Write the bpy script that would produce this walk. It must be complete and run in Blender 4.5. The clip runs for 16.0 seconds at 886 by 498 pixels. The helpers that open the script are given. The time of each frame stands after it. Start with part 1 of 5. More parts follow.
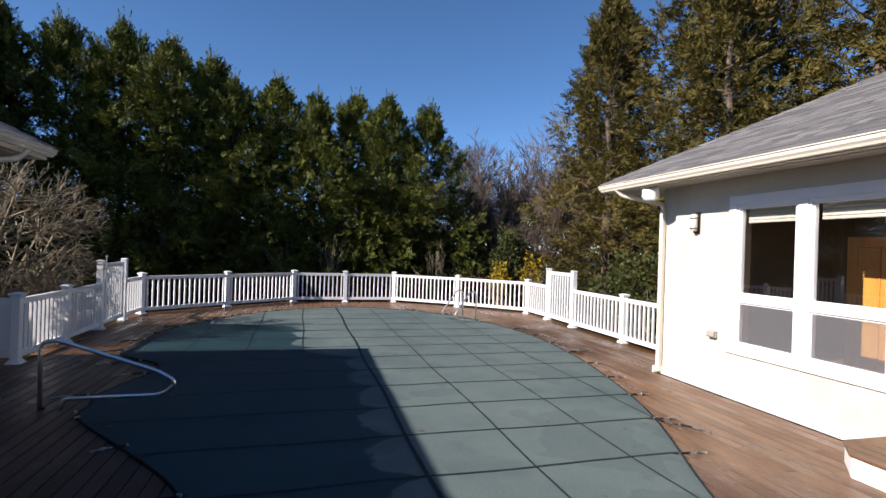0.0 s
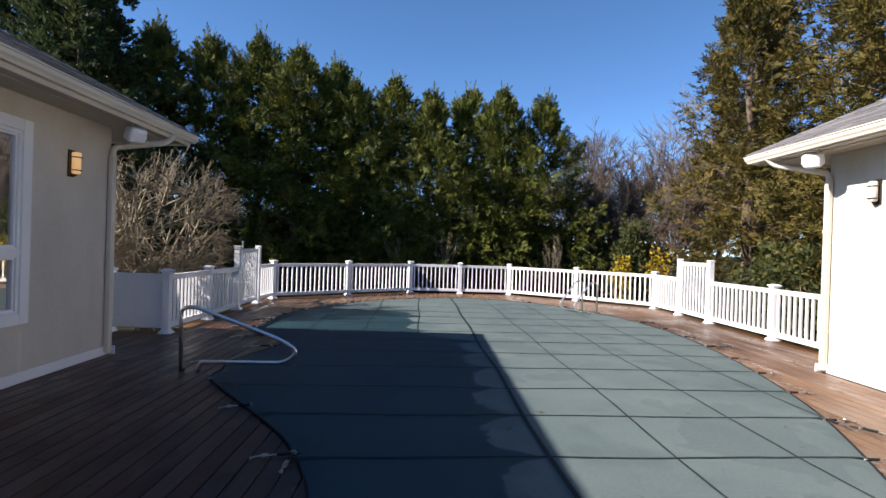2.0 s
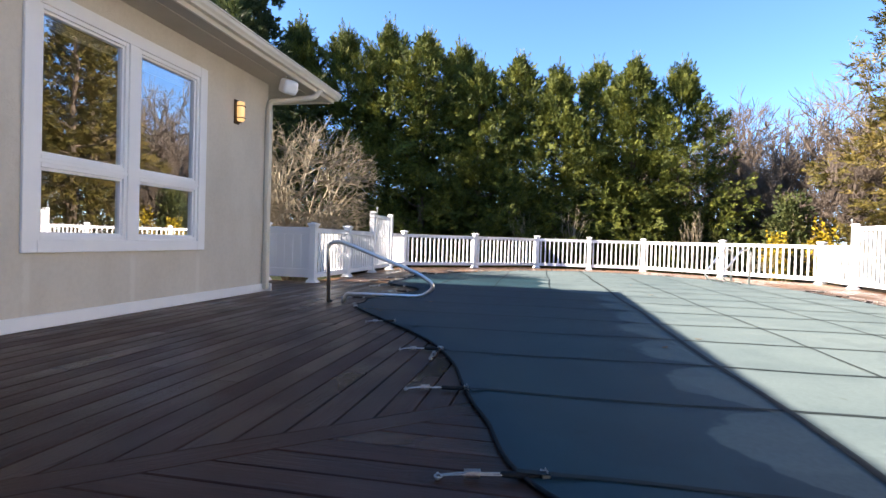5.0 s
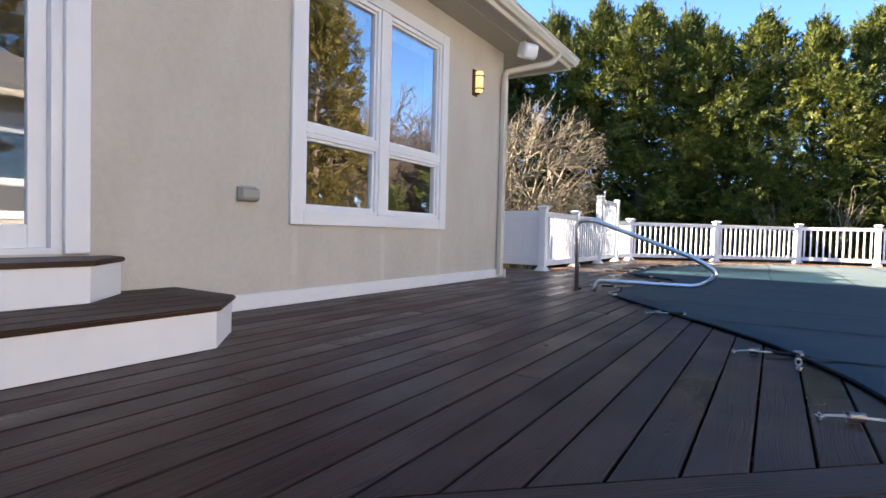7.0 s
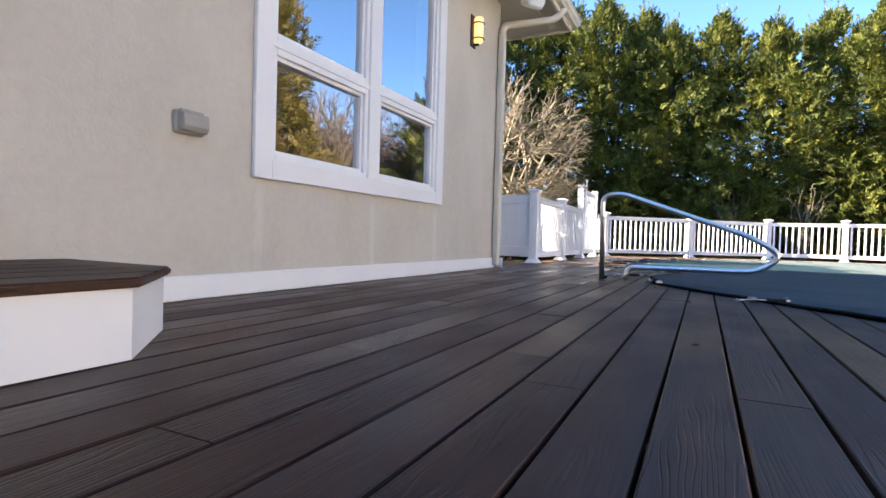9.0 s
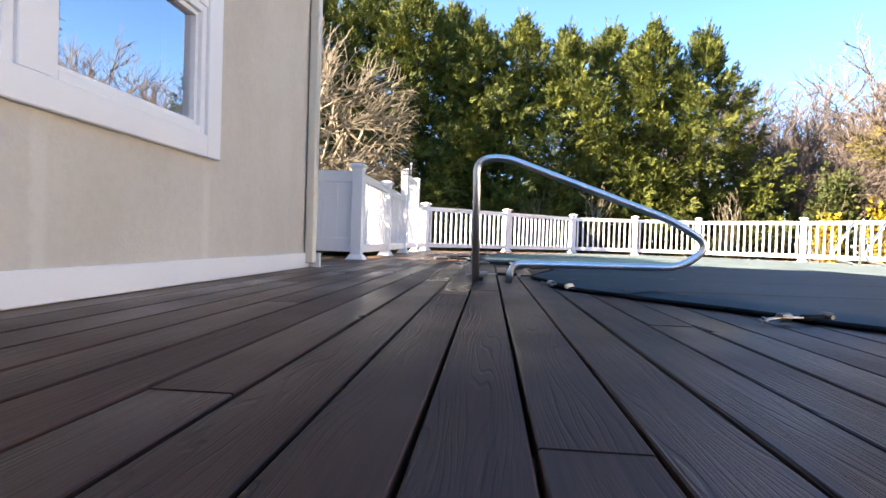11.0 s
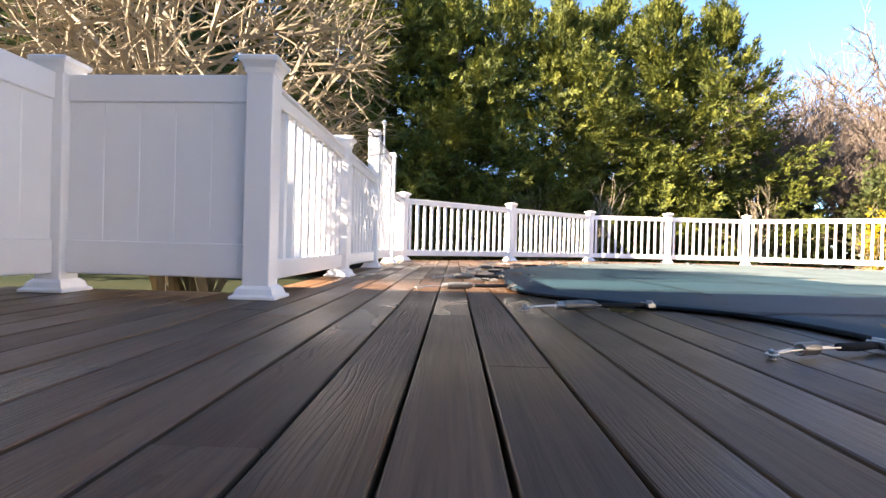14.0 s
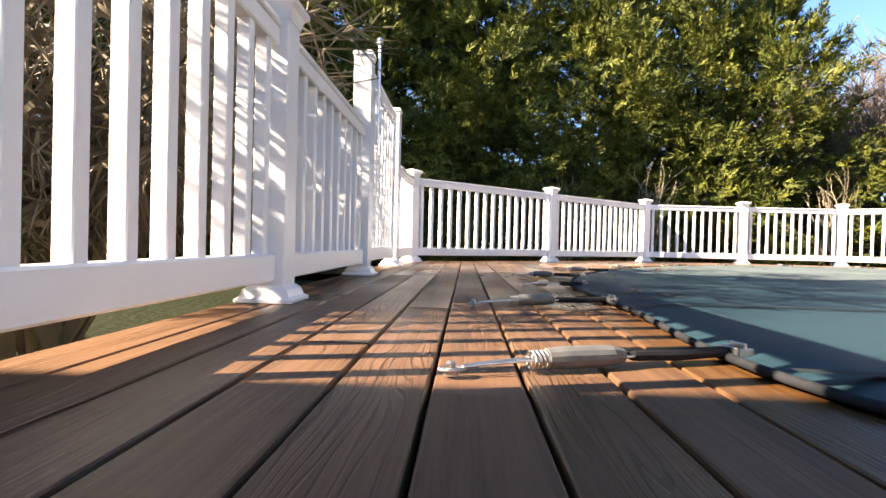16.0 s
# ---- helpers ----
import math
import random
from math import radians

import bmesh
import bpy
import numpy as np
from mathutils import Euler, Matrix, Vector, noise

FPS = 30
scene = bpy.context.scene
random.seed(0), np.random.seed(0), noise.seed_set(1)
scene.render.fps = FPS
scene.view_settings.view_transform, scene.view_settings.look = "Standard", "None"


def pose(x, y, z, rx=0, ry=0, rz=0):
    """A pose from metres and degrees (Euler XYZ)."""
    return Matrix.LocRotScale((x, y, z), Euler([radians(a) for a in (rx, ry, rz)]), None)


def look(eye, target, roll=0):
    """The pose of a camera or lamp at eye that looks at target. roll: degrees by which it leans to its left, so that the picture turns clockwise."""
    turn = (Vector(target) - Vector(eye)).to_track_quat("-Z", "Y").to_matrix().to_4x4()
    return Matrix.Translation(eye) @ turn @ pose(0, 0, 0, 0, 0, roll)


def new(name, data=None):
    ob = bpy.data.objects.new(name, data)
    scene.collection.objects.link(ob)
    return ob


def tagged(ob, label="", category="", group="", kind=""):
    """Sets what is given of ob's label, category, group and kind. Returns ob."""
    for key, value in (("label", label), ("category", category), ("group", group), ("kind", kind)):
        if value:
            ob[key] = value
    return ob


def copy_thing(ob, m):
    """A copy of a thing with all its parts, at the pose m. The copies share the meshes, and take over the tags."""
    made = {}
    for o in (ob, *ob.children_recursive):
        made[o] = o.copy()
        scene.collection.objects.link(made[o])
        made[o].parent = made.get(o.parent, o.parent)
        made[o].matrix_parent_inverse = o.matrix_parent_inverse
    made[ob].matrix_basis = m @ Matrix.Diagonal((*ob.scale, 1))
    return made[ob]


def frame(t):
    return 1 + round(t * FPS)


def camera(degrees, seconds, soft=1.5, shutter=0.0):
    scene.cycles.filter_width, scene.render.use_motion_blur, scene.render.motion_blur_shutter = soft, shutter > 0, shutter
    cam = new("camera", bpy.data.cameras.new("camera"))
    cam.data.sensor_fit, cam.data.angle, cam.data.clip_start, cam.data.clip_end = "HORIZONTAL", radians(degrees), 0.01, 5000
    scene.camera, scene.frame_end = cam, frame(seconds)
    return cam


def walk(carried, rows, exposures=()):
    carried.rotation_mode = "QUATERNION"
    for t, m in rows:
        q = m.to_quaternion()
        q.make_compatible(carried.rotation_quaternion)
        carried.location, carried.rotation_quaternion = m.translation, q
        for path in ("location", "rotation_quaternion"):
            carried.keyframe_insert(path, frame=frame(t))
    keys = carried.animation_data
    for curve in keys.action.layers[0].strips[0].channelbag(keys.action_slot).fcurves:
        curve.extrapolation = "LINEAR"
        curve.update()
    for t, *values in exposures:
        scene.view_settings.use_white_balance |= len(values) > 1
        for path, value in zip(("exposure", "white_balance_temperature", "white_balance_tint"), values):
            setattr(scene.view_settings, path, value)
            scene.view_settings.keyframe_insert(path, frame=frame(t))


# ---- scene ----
cam = camera(80.0, 16.0)
PATH = [
    (0, (0.43, -0.064, 1.879), (0.919, 1.875, 1.879), 1.8),
    (0.5, (0.419, 0.0, 1.771), (0.769, 1.969, 1.766), 1.7),
    (1, (0.409, 0.122, 1.711), (0.658, 2.106, 1.703), 1.7),
    (1.5, (0.475, 0.239, 1.656), (0.646, 2.232, 1.645), 1.8),
    (2, (0.475, 0.281, 1.54), (0.537, 2.28, 1.533), 1.8),
    (2.5, (0.443, 0.27, 1.414), (0.424, 2.27, 1.405), 1.8),
    (3, (0.402, 0.267, 1.291), (0.327, 2.265, 1.27), 1.8),
    (5.5, (0.209, 0.475, 0.693), (-0.347, 2.396, 0.653), 1.6),
    (6, (0.031, 0.608, 0.602), (-0.744, 2.451, 0.553), 1.5),
    (6.5, (-0.243, 0.74, 0.583), (-1.22, 2.484, 0.524), 1.5),
    (7, (-0.559, 0.956, 0.586), (-1.622, 2.649, 0.521), 1.5),
    (7.5, (-0.812, 1.122, 0.521), (-1.946, 2.769, 0.468), 1.5),
    (8, (-1.083, 1.255, 0.499), (-2.227, 2.894, 0.439), 2.0),
    (8.5, (-1.333, 1.43, 0.434), (-2.359, 3.146, 0.378), 1.8),
    (9, (-1.546, 1.683, 0.326), (-2.429, 3.477, 0.282), 1.7),
    (9.5, (-1.731, 1.959, 0.305), (-2.407, 3.84, 0.264), 1.8),
    (10, (-1.926, 2.358, 0.29), (-2.402, 4.3, 0.241), 1.9),
    (12.5, (-2.664, 4.971, 0.208), (-2.658, 6.971, 0.184), 1.4),
    (13, (-2.758, 5.547, 0.232), (-2.792, 7.547, 0.204), 1.5),
    (13.5, (-2.8, 6.128, 0.252), (-2.831, 8.128, 0.229), 1.4),
    (14, (-2.868, 6.696, 0.253), (-2.91, 8.695, 0.238), 1.5),
    (14.5, (-2.922, 7.178, 0.231), (-2.941, 9.178, 0.218), 1.4),
    (15, (-2.986, 7.695, 0.207), (-3.01, 9.695, 0.192), 1.4),
    (15.5, (-3.039, 8.225, 0.225), (-3.096, 10.224, 0.202), 1.6),
    (16, (-3.044, 8.797, 0.215), (-3.129, 10.795, 0.195), 1.4),
]
EXPOSURES = [(0, 0.85, 6550, 17), (1.5, 1.05, 6550, 17), (3, 1.75, 6800, 17), (5.5, 2.55, 7050, 17), (8, 2.88, 7250, 17), (12.5, 3.07, 7750, 19), (14, 3.08, 7950, 20), (16, 2.68, 8100, 19)]
walk(cam, [(t, look(eye, target, roll)) for t, eye, target, roll in PATH], EXPOSURES)

# ---- light ----
SUN_TO = Vector((-4.56, -1.20, 3.08)).normalized()
SUN_ELEV = math.asin(SUN_TO.z)
SUN_TURN = math.atan2(SUN_TO.x, SUN_TO.y)
world = bpy.data.worlds.new("sky_world")
scene.world = world
world.use_nodes = True
wn = world.node_tree
sky = wn.nodes.new("ShaderNodeTexSky")
sky.sky_type = "NISHITA"
sky.sun_disc = False
sky.sun_elevation = SUN_ELEV
sky.sun_rotation = SUN_TURN
sky.air_density, sky.dust_density, sky.ozone_density = 0.55, 0.0, 4.5
wn.nodes["Background"].inputs[1].default_value = 0.10
deep = wn.nodes.new("ShaderNodeHueSaturation")
deep.inputs["Hue"].default_value, deep.inputs["Saturation"].default_value = 0.494, 1.08
wn.links.new(sky.outputs[0], deep.inputs["Color"])
wn.links.new(deep.outputs[0], wn.nodes["Background"].inputs[0])
sun_data = bpy.data.lights.new("sun", "SUN")
sun_data.energy, sun_data.angle, sun_data.color = 5.0, radians(0.53), (1.0, 0.95, 0.86)
sun_lamp = new("sun", sun_data)
sun_lamp.matrix_world = look(SUN_TO * 60, (0, 0, 0))


# ---- materials ----
def mat_new(name):
    m = bpy.data.materials.new(name)
    m.use_nodes = True
    nt = m.node_tree
    return m, nt, nt.nodes["Principled BSDF"]


def tex_noise(nt, scale, detail=4.0, stretch=None, coord="Object", rough=0.55, shift=False):
    tc = nt.nodes.new("ShaderNodeTexCoord")
    out = tc.outputs[coord]
    if shift:
        info = nt.nodes.new("ShaderNodeObjectInfo")
        mul = nt.nodes.new("ShaderNodeMath")
        mul.operation = "MULTIPLY"
        mul.inputs[1].default_value = 37.0
        nt.links.new(info.outputs["Random"], mul.inputs[0])
        add = nt.nodes.new("ShaderNodeVectorMath")
        nt.links.new(out, add.inputs[0])
        nt.links.new(mul.outputs[0], add.inputs[1])
        out = add.outputs[0]
    mp = nt.nodes.new("ShaderNodeMapping")
    if stretch:
        mp.inputs["Scale"].default_value = stretch
    nt.links.new(out, mp.inputs[0])
    n = nt.nodes.new("ShaderNodeTexNoise")
    n.inputs["Scale"].default_value = scale
    n.inputs["Detail"].default_value = detail
    n.inputs["Roughness"].default_value = rough
    nt.links.new(mp.outputs[0], n.inputs["Vector"])
    return n.outputs["Fac"]


def ramp(nt, fac, stops):
    r = nt.nodes.new("ShaderNodeValToRGB")
    el = r.color_ramp.elements
    while len(el) < len(stops):
        el.new(0.5)
    for e, (p, c) in zip(el, stops):
        e.position = p
        e.color = (*c, 1)
    nt.links.new(fac, r.inputs[0])
    return r.outputs[0]


def blend(nt, kind, fac, a, b):
    x = nt.nodes.new("ShaderNodeMix")
    x.data_type, x.blend_type = "RGBA", kind
    if isinstance(fac, float):
        x.inputs[0].default_value = fac
    else:
        nt.links.new(fac, x.inputs[0])
    for sock, v in ((6, a), (7, b)):
        if isinstance(v, tuple):
            x.inputs[sock].default_value = (*v, 1)
        else:
            nt.links.new(v, x.inputs[sock])
    return x.outputs[2]


def bump(nt, b, fac, strength, distance):
    n = nt.nodes.new("ShaderNodeBump")
    n.inputs["Strength"].default_value = strength
    n.inputs["Distance"].default_value = distance
    nt.links.new(fac, n.inputs["Height"])
    nt.links.new(n.outputs[0], b.inputs["Normal"])


def simple_mat(name, c1, c2, scale=3.0, rough=0.5, metal=0.0, bump_s=0.0, bump_scale=60.0, bump_d=0.002, coord="Object", spec=0.5):
    m, nt, b = mat_new(name)
    f = tex_noise(nt, scale, 5, coord=coord)
    nt.links.new(ramp(nt, f, [(0.3, c1), (0.7, c2)]), b.inputs["Base Color"])
    b.inputs["Roughness"].default_value = rough
    b.inputs["Metallic"].default_value = metal
    b.inputs["Specular IOR Level"].default_value = spec
    if bump_s:
        bump(nt, b, tex_noise(nt, bump_scale, 4, coord=coord), bump_s, bump_d)
    return m


def span_mask(nt, out, lo, hi):
    r = nt.nodes.new("ShaderNodeMapRange")
    r.interpolation_type = "SMOOTHSTEP"
    r.inputs["From Min"].default_value, r.inputs["From Max"].default_value = lo, hi
    nt.links.new(out, r.inputs["Value"])
    return r.outputs[0]


def mathed(nt, op, a, b):
    n = nt.nodes.new("ShaderNodeMath")
    n.operation = op
    for k, v in enumerate((a, b)):
        if isinstance(v, (int, float)):
            n.inputs[k].default_value = v
        else:
            nt.links.new(v, n.inputs[k])
    return n.outputs[0]


def stucco_mat():
    m, nt, b = mat_new("stucco")
    big = tex_noise(nt, 0.9, 5)
    fine = tex_noise(nt, 22, 6)
    c = ramp(nt, big, [(0.25, (0.535, 0.495, 0.425)), (0.75, (0.61, 0.565, 0.488))])
    drip = tex_noise(nt, 1.6, 6, (1, 1.4, 0.7))
    c = blend(nt, "MULTIPLY", 0.35, c, ramp(nt, drip, [(0.38, (0.82, 0.80, 0.76)), (0.55, (1, 1, 1))]))
    c = blend(nt, "MULTIPLY", 0.3, c, ramp(nt, fine, [(0.3, (0.8, 0.8, 0.8)), (0.6, (1, 1, 1))]))
    # pale run marks under the window ends
    geo = nt.nodes.new("ShaderNodeNewGeometry")
    xyz = nt.nodes.new("ShaderNodeSeparateXYZ")
    nt.links.new(geo.outputs["Position"], xyz.inputs[0])
    runs = None
    for at in (4.86, 5.84, 3.78):
        wide = mathed(nt, "ABSOLUTE", mathed(nt, "SUBTRACT", mathed(nt, "ADD", xyz.outputs["Y"], mathed(nt, "MULTIPLY", fine, 0.05)), at + 0.025), 0.0)
        one = span_mask(nt, wide, 0.045, 0.012)
        runs = one if runs is None else mathed(nt, "MAXIMUM", runs, one)
    low = mathed(nt, "MULTIPLY", span_mask(nt, xyz.outputs["Z"], 0.61, 0.50), span_mask(nt, drip, 0.34, 0.50))
    c = blend(nt, "MIX", mathed(nt, "MULTIPLY", mathed(nt, "MULTIPLY", runs, low), 0.35), c, (0.70, 0.67, 0.60))
    nt.links.new(c, b.inputs["Base Color"])
    b.inputs["Roughness"].default_value = 0.9
    mix = nt.nodes.new("ShaderNodeMath")
    mix.operation = "ADD"
    nt.links.new(tex_noise(nt, 60, 5), mix.inputs[0])
    nt.links.new(tex_noise(nt, 9, 4), mix.inputs[1])
    bump(nt, b, mix.outputs[0], 0.55, 0.006)
    return m


def deck_mat():
    m, nt, b = mat_new("deck_composite")
    info = nt.nodes.new("ShaderNodeObjectInfo")
    base = ramp(nt, info.outputs["Random"], [(0.0, (0.047, 0.0208, 0.0138)), (0.55, (0.058, 0.0262, 0.0168)), (1.0, (0.073, 0.0345, 0.0225))])
    # embossed cathedral grain
    tc = nt.nodes.new("ShaderNodeTexCoord")
    add = nt.nodes.new("ShaderNodeVectorMath")
    nt.links.new(tc.outputs["Object"], add.inputs[0])
    nt.links.new(mathed(nt, "MULTIPLY", info.outputs["Random"], 19.0), add.inputs[1])
    mp = nt.nodes.new("ShaderNodeMapping")
    mp.inputs["Scale"].default_value = (1.0, 0.10, 1.0)
    nt.links.new(add.outputs[0], mp.inputs[0])
    wave = nt.nodes.new("ShaderNodeTexWave")
    wave.wave_type, wave.bands_direction = "BANDS", "X"
    for key, v in (("Scale", 30.0), ("Distortion", 38.0), ("Detail", 2.0), ("Detail Scale", 0.42), ("Detail Roughness", 0.45)):
        wave.inputs[key].default_value = v
    nt.links.new(mp.outputs[0], wave.inputs["Vector"])
    patch = span_mask(nt, tex_noise(nt, 5.0, 2, (1.0, 0.25, 1.0), shift=True), 0.42, 0.62)
    line = mathed(nt, "MULTIPLY", span_mask(nt, wave.outputs["Fac"], 0.30, 0.02), patch)
    grain = tex_noise(nt, 70, 5, (1.0, 0.03, 1.0), shift=True, rough=0.65)
    c = blend(nt, "MULTIPLY", 0.6, base, ramp(nt, grain, [(0.34, (0.45, 0.42, 0.40)), (0.60, (1.18, 1.17, 1.15))]))
    c = blend(nt, "MULTIPLY", 1.0, c, ramp(nt, line, [(0.0, (1.0, 1.0, 1.0)), (1.0, (0.56, 0.52, 0.48))]))
    blot = tex_noise(nt, 3.0, 4, (1.0, 0.35, 1.0), shift=True)
    c = blend(nt, "MULTIPLY", 0.6, c, ramp(nt, blot, [(0.35, (0.72, 0.70, 0.72)), (0.65, (1.12, 1.08, 1.02))]))
    # sunlight is painted into the bleached tone of the north and east boards
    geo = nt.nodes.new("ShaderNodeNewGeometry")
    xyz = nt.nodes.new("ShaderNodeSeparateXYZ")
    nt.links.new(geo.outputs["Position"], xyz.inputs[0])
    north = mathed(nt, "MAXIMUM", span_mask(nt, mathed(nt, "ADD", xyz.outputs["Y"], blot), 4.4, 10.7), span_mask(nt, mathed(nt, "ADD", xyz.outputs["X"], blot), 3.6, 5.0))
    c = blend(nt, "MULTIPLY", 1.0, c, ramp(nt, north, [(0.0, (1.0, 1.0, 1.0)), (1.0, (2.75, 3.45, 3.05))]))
    # damp amber patches lie beside the cover at the north end
    damp = mathed(nt, "MULTIPLY", span_mask(nt, mathed(nt, "ADD", xyz.outputs["X"], mathed(nt, "MULTIPLY", blot, 0.9)), -2.45, -1.95), span_mask(nt, mathed(nt, "ADD", xyz.outputs["Y"], blot), 8.9, 9.5))
    damp = mathed(nt, "MULTIPLY", damp, mathed(nt, "SUBTRACT", 1.0, span_mask(nt, xyz.outputs["Y"], 12.5, 13.5)))
    drip = mathed(nt, "MULTIPLY", span_mask(nt, mathed(nt, "ABSOLUTE", mathed(nt, "ADD", xyz.outputs["X"], 2.43), 0.0), 0.078, 0.070), span_mask(nt, mathed(nt, "ABSOLUTE", mathed(nt, "SUBTRACT", mathed(nt, "ADD", xyz.outputs["Y"], mathed(nt, "MULTIPLY", blot, 0.3)), 6.27), 0.0), 0.55, 0.40))
    c = blend(nt, "MIX", mathed(nt, "MULTIPLY", drip, 0.6), c, (0.085, 0.044, 0.016))
    c = blend(nt, "MULTIPLY", 1.0, c, ramp(nt, damp, [(0.0, (1.0, 1.0, 1.0)), (1.0, (0.50, 0.38, 0.19))]))
    nt.links.new(c, b.inputs["Base Color"])
    wet = tex_noise(nt, 1.3, 3, (1.0, 0.6, 1.0), coord="Object", shift=True)
    r = nt.nodes.new("ShaderNodeMapRange")
    r.inputs["From Min"].default_value, r.inputs["From Max"].default_value = 0.35, 0.65
    r.inputs["To Min"].default_value, r.inputs["To Max"].default_value = 0.26, 0.52
    nt.links.new(wet, r.inputs["Value"])
    nt.links.new(r.outputs[0], b.inputs["Roughness"])
    b.inputs["Specular IOR Level"].default_value = 0.19
    tot = mathed(nt, "SUBTRACT", mathed(nt, "MULTIPLY", grain, 0.8), mathed(nt, "MULTIPLY", line, 0.5))
    bump(nt, b, tot, 0.8, 0.003)
    return m


def cover_mat():
    m, nt, b = mat_new("pool_cover_mesh")
    big = tex_noise(nt, 0.55, 4)
    stain = tex_noise(nt, 0.75, 3)
    c = ramp(nt, big, [(0.3, (0.076, 0.104, 0.106)), (0.7, (0.101, 0.130, 0.127))])
    edge = ramp(nt, stain, [(0.44, (1.0, 1.0, 1.0)), (0.455, (1.22, 1.2, 1.17)), (0.58, (1.10, 1.10, 1.09)), (0.66, (0.86, 0.9, 0.91))])
    c = blend(nt, "MULTIPLY", 0.7, c, edge)
    # low west part: wet, plus shade painted in; its edge is scalloped between straps
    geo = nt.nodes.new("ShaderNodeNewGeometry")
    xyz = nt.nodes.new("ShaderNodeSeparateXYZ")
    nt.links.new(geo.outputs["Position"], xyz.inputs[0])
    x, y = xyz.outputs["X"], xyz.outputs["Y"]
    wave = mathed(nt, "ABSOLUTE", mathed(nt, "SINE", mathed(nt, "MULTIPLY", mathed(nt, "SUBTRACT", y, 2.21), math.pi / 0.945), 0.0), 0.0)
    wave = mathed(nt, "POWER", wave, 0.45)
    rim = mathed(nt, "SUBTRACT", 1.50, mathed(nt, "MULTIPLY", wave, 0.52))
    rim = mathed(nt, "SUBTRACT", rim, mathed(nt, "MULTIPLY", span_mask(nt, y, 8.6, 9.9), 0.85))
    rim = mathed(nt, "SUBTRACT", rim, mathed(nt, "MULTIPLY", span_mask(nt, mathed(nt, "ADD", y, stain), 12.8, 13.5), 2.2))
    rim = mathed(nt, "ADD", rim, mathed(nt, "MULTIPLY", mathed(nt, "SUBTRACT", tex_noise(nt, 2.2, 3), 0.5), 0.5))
    soaked_shade = span_mask(nt, mathed(nt, "SUBTRACT", x, rim), 0.02, -0.02)
    c = blend(nt, "MULTIPLY", soaked_shade, c, (0.14, 0.295, 0.375))
    # light specks and old leaf stains
    speck = span_mask(nt, tex_noise(nt, 5.5, 2), 0.70, 0.74)
    c = blend(nt, "MULTIPLY", mathed(nt, "MULTIPLY", speck, 0.5), c, (0.62, 0.60, 0.52))
    c = blend(nt, "MULTIPLY", 0.35, c, ramp(nt, tex_noise(nt, 40, 5), [(0.3, (0.7, 0.7, 0.7)), (0.7, (1.15, 1.15, 1.15))]))
    nt.links.new(c, b.inputs["Base Color"])
    nt.links.new(mathed(nt, "SUBTRACT", 0.85, mathed(nt, "MULTIPLY", soaked_shade, 0.30)), b.inputs["Roughness"])
    b.inputs["Specular IOR Level"].default_value = 0.18
    wv = nt.nodes.new("ShaderNodeTexChecker")
    tc = nt.nodes.new("ShaderNodeTexCoord")
    nt.links.new(tc.outputs["Object"], wv.inputs["Vector"])
    wv.inputs["Scale"].default_value = 400
    bump(nt, b, wv.outputs["Fac"], 0.25, 0.001)
    return m


def leaf_mat(name, dark, mid, light, scale=1.1, through_leaf=0.3):
    m, nt, b = mat_new(name)
    clump = tex_noise(nt, scale, 3)
    geo = nt.nodes.new("ShaderNodeNewGeometry")
    c = ramp(nt, clump, [(0.3, dark), (0.52, mid), (0.72, light)])
    c = blend(nt, "MULTIPLY", 0.8, c, ramp(nt, geo.outputs["Random Per Island"], [(0.0, (0.42, 0.45, 0.42)), (1.0, (1.45, 1.40, 1.25))]))
    nt.links.new(c, b.inputs["Base Color"])
    b.inputs["Roughness"].default_value = 0.6
    b.inputs["Specular IOR Level"].default_value = 0.14
    tr = nt.nodes.new("ShaderNodeBsdfTranslucent")
    nt.links.new(c, tr.inputs["Color"])
    mx = nt.nodes.new("ShaderNodeMixShader")
    mx.inputs[0].default_value = through_leaf
    nt.links.new(b.outputs[0], mx.inputs[1])
    nt.links.new(tr.outputs[0], mx.inputs[2])
    nt.links.new(mx.outputs[0], nt.nodes["Material Output"].inputs[0])
    return m


def glass_mat(name, base=0.22, tint=(0.86, 0.9, 0.9)):
    """Coated double glazing: part mirror, part clear, more of a mirror at a slant."""
    m, nt, b = mat_new(name)
    nt.nodes.remove(b)
    lw = nt.nodes.new("ShaderNodeLayerWeight")
    lw.inputs["Blend"].default_value = 0.5
    pw = nt.nodes.new("ShaderNodeMath")
    pw.operation = "POWER"
    pw.inputs[1].default_value = 4.0
    nt.links.new(lw.outputs["Facing"], pw.inputs[0])
    ma = nt.nodes.new("ShaderNodeMath")
    ma.operation = "MULTIPLY_ADD"
    ma.inputs[1].default_value, ma.inputs[2].default_value = 1.0 - base, base
    nt.links.new(pw.outputs[0], ma.inputs[0])
    tr = nt.nodes.new("ShaderNodeBsdfTransparent")
    tr.inputs[0].default_value = (*tint, 1)
    gl = nt.nodes.new("ShaderNodeBsdfGlossy")
    gl.inputs["Roughness"].default_value = 0.0
    mx = nt.nodes.new("ShaderNodeMixShader")
    nt.links.new(ma.outputs[0], mx.inputs[0])
    nt.links.new(tr.outputs[0], mx.inputs[1])
    nt.links.new(gl.outputs[0], mx.inputs[2])
    nt.links.new(mx.outputs[0], nt.nodes["Material Output"].inputs[0])
    return m


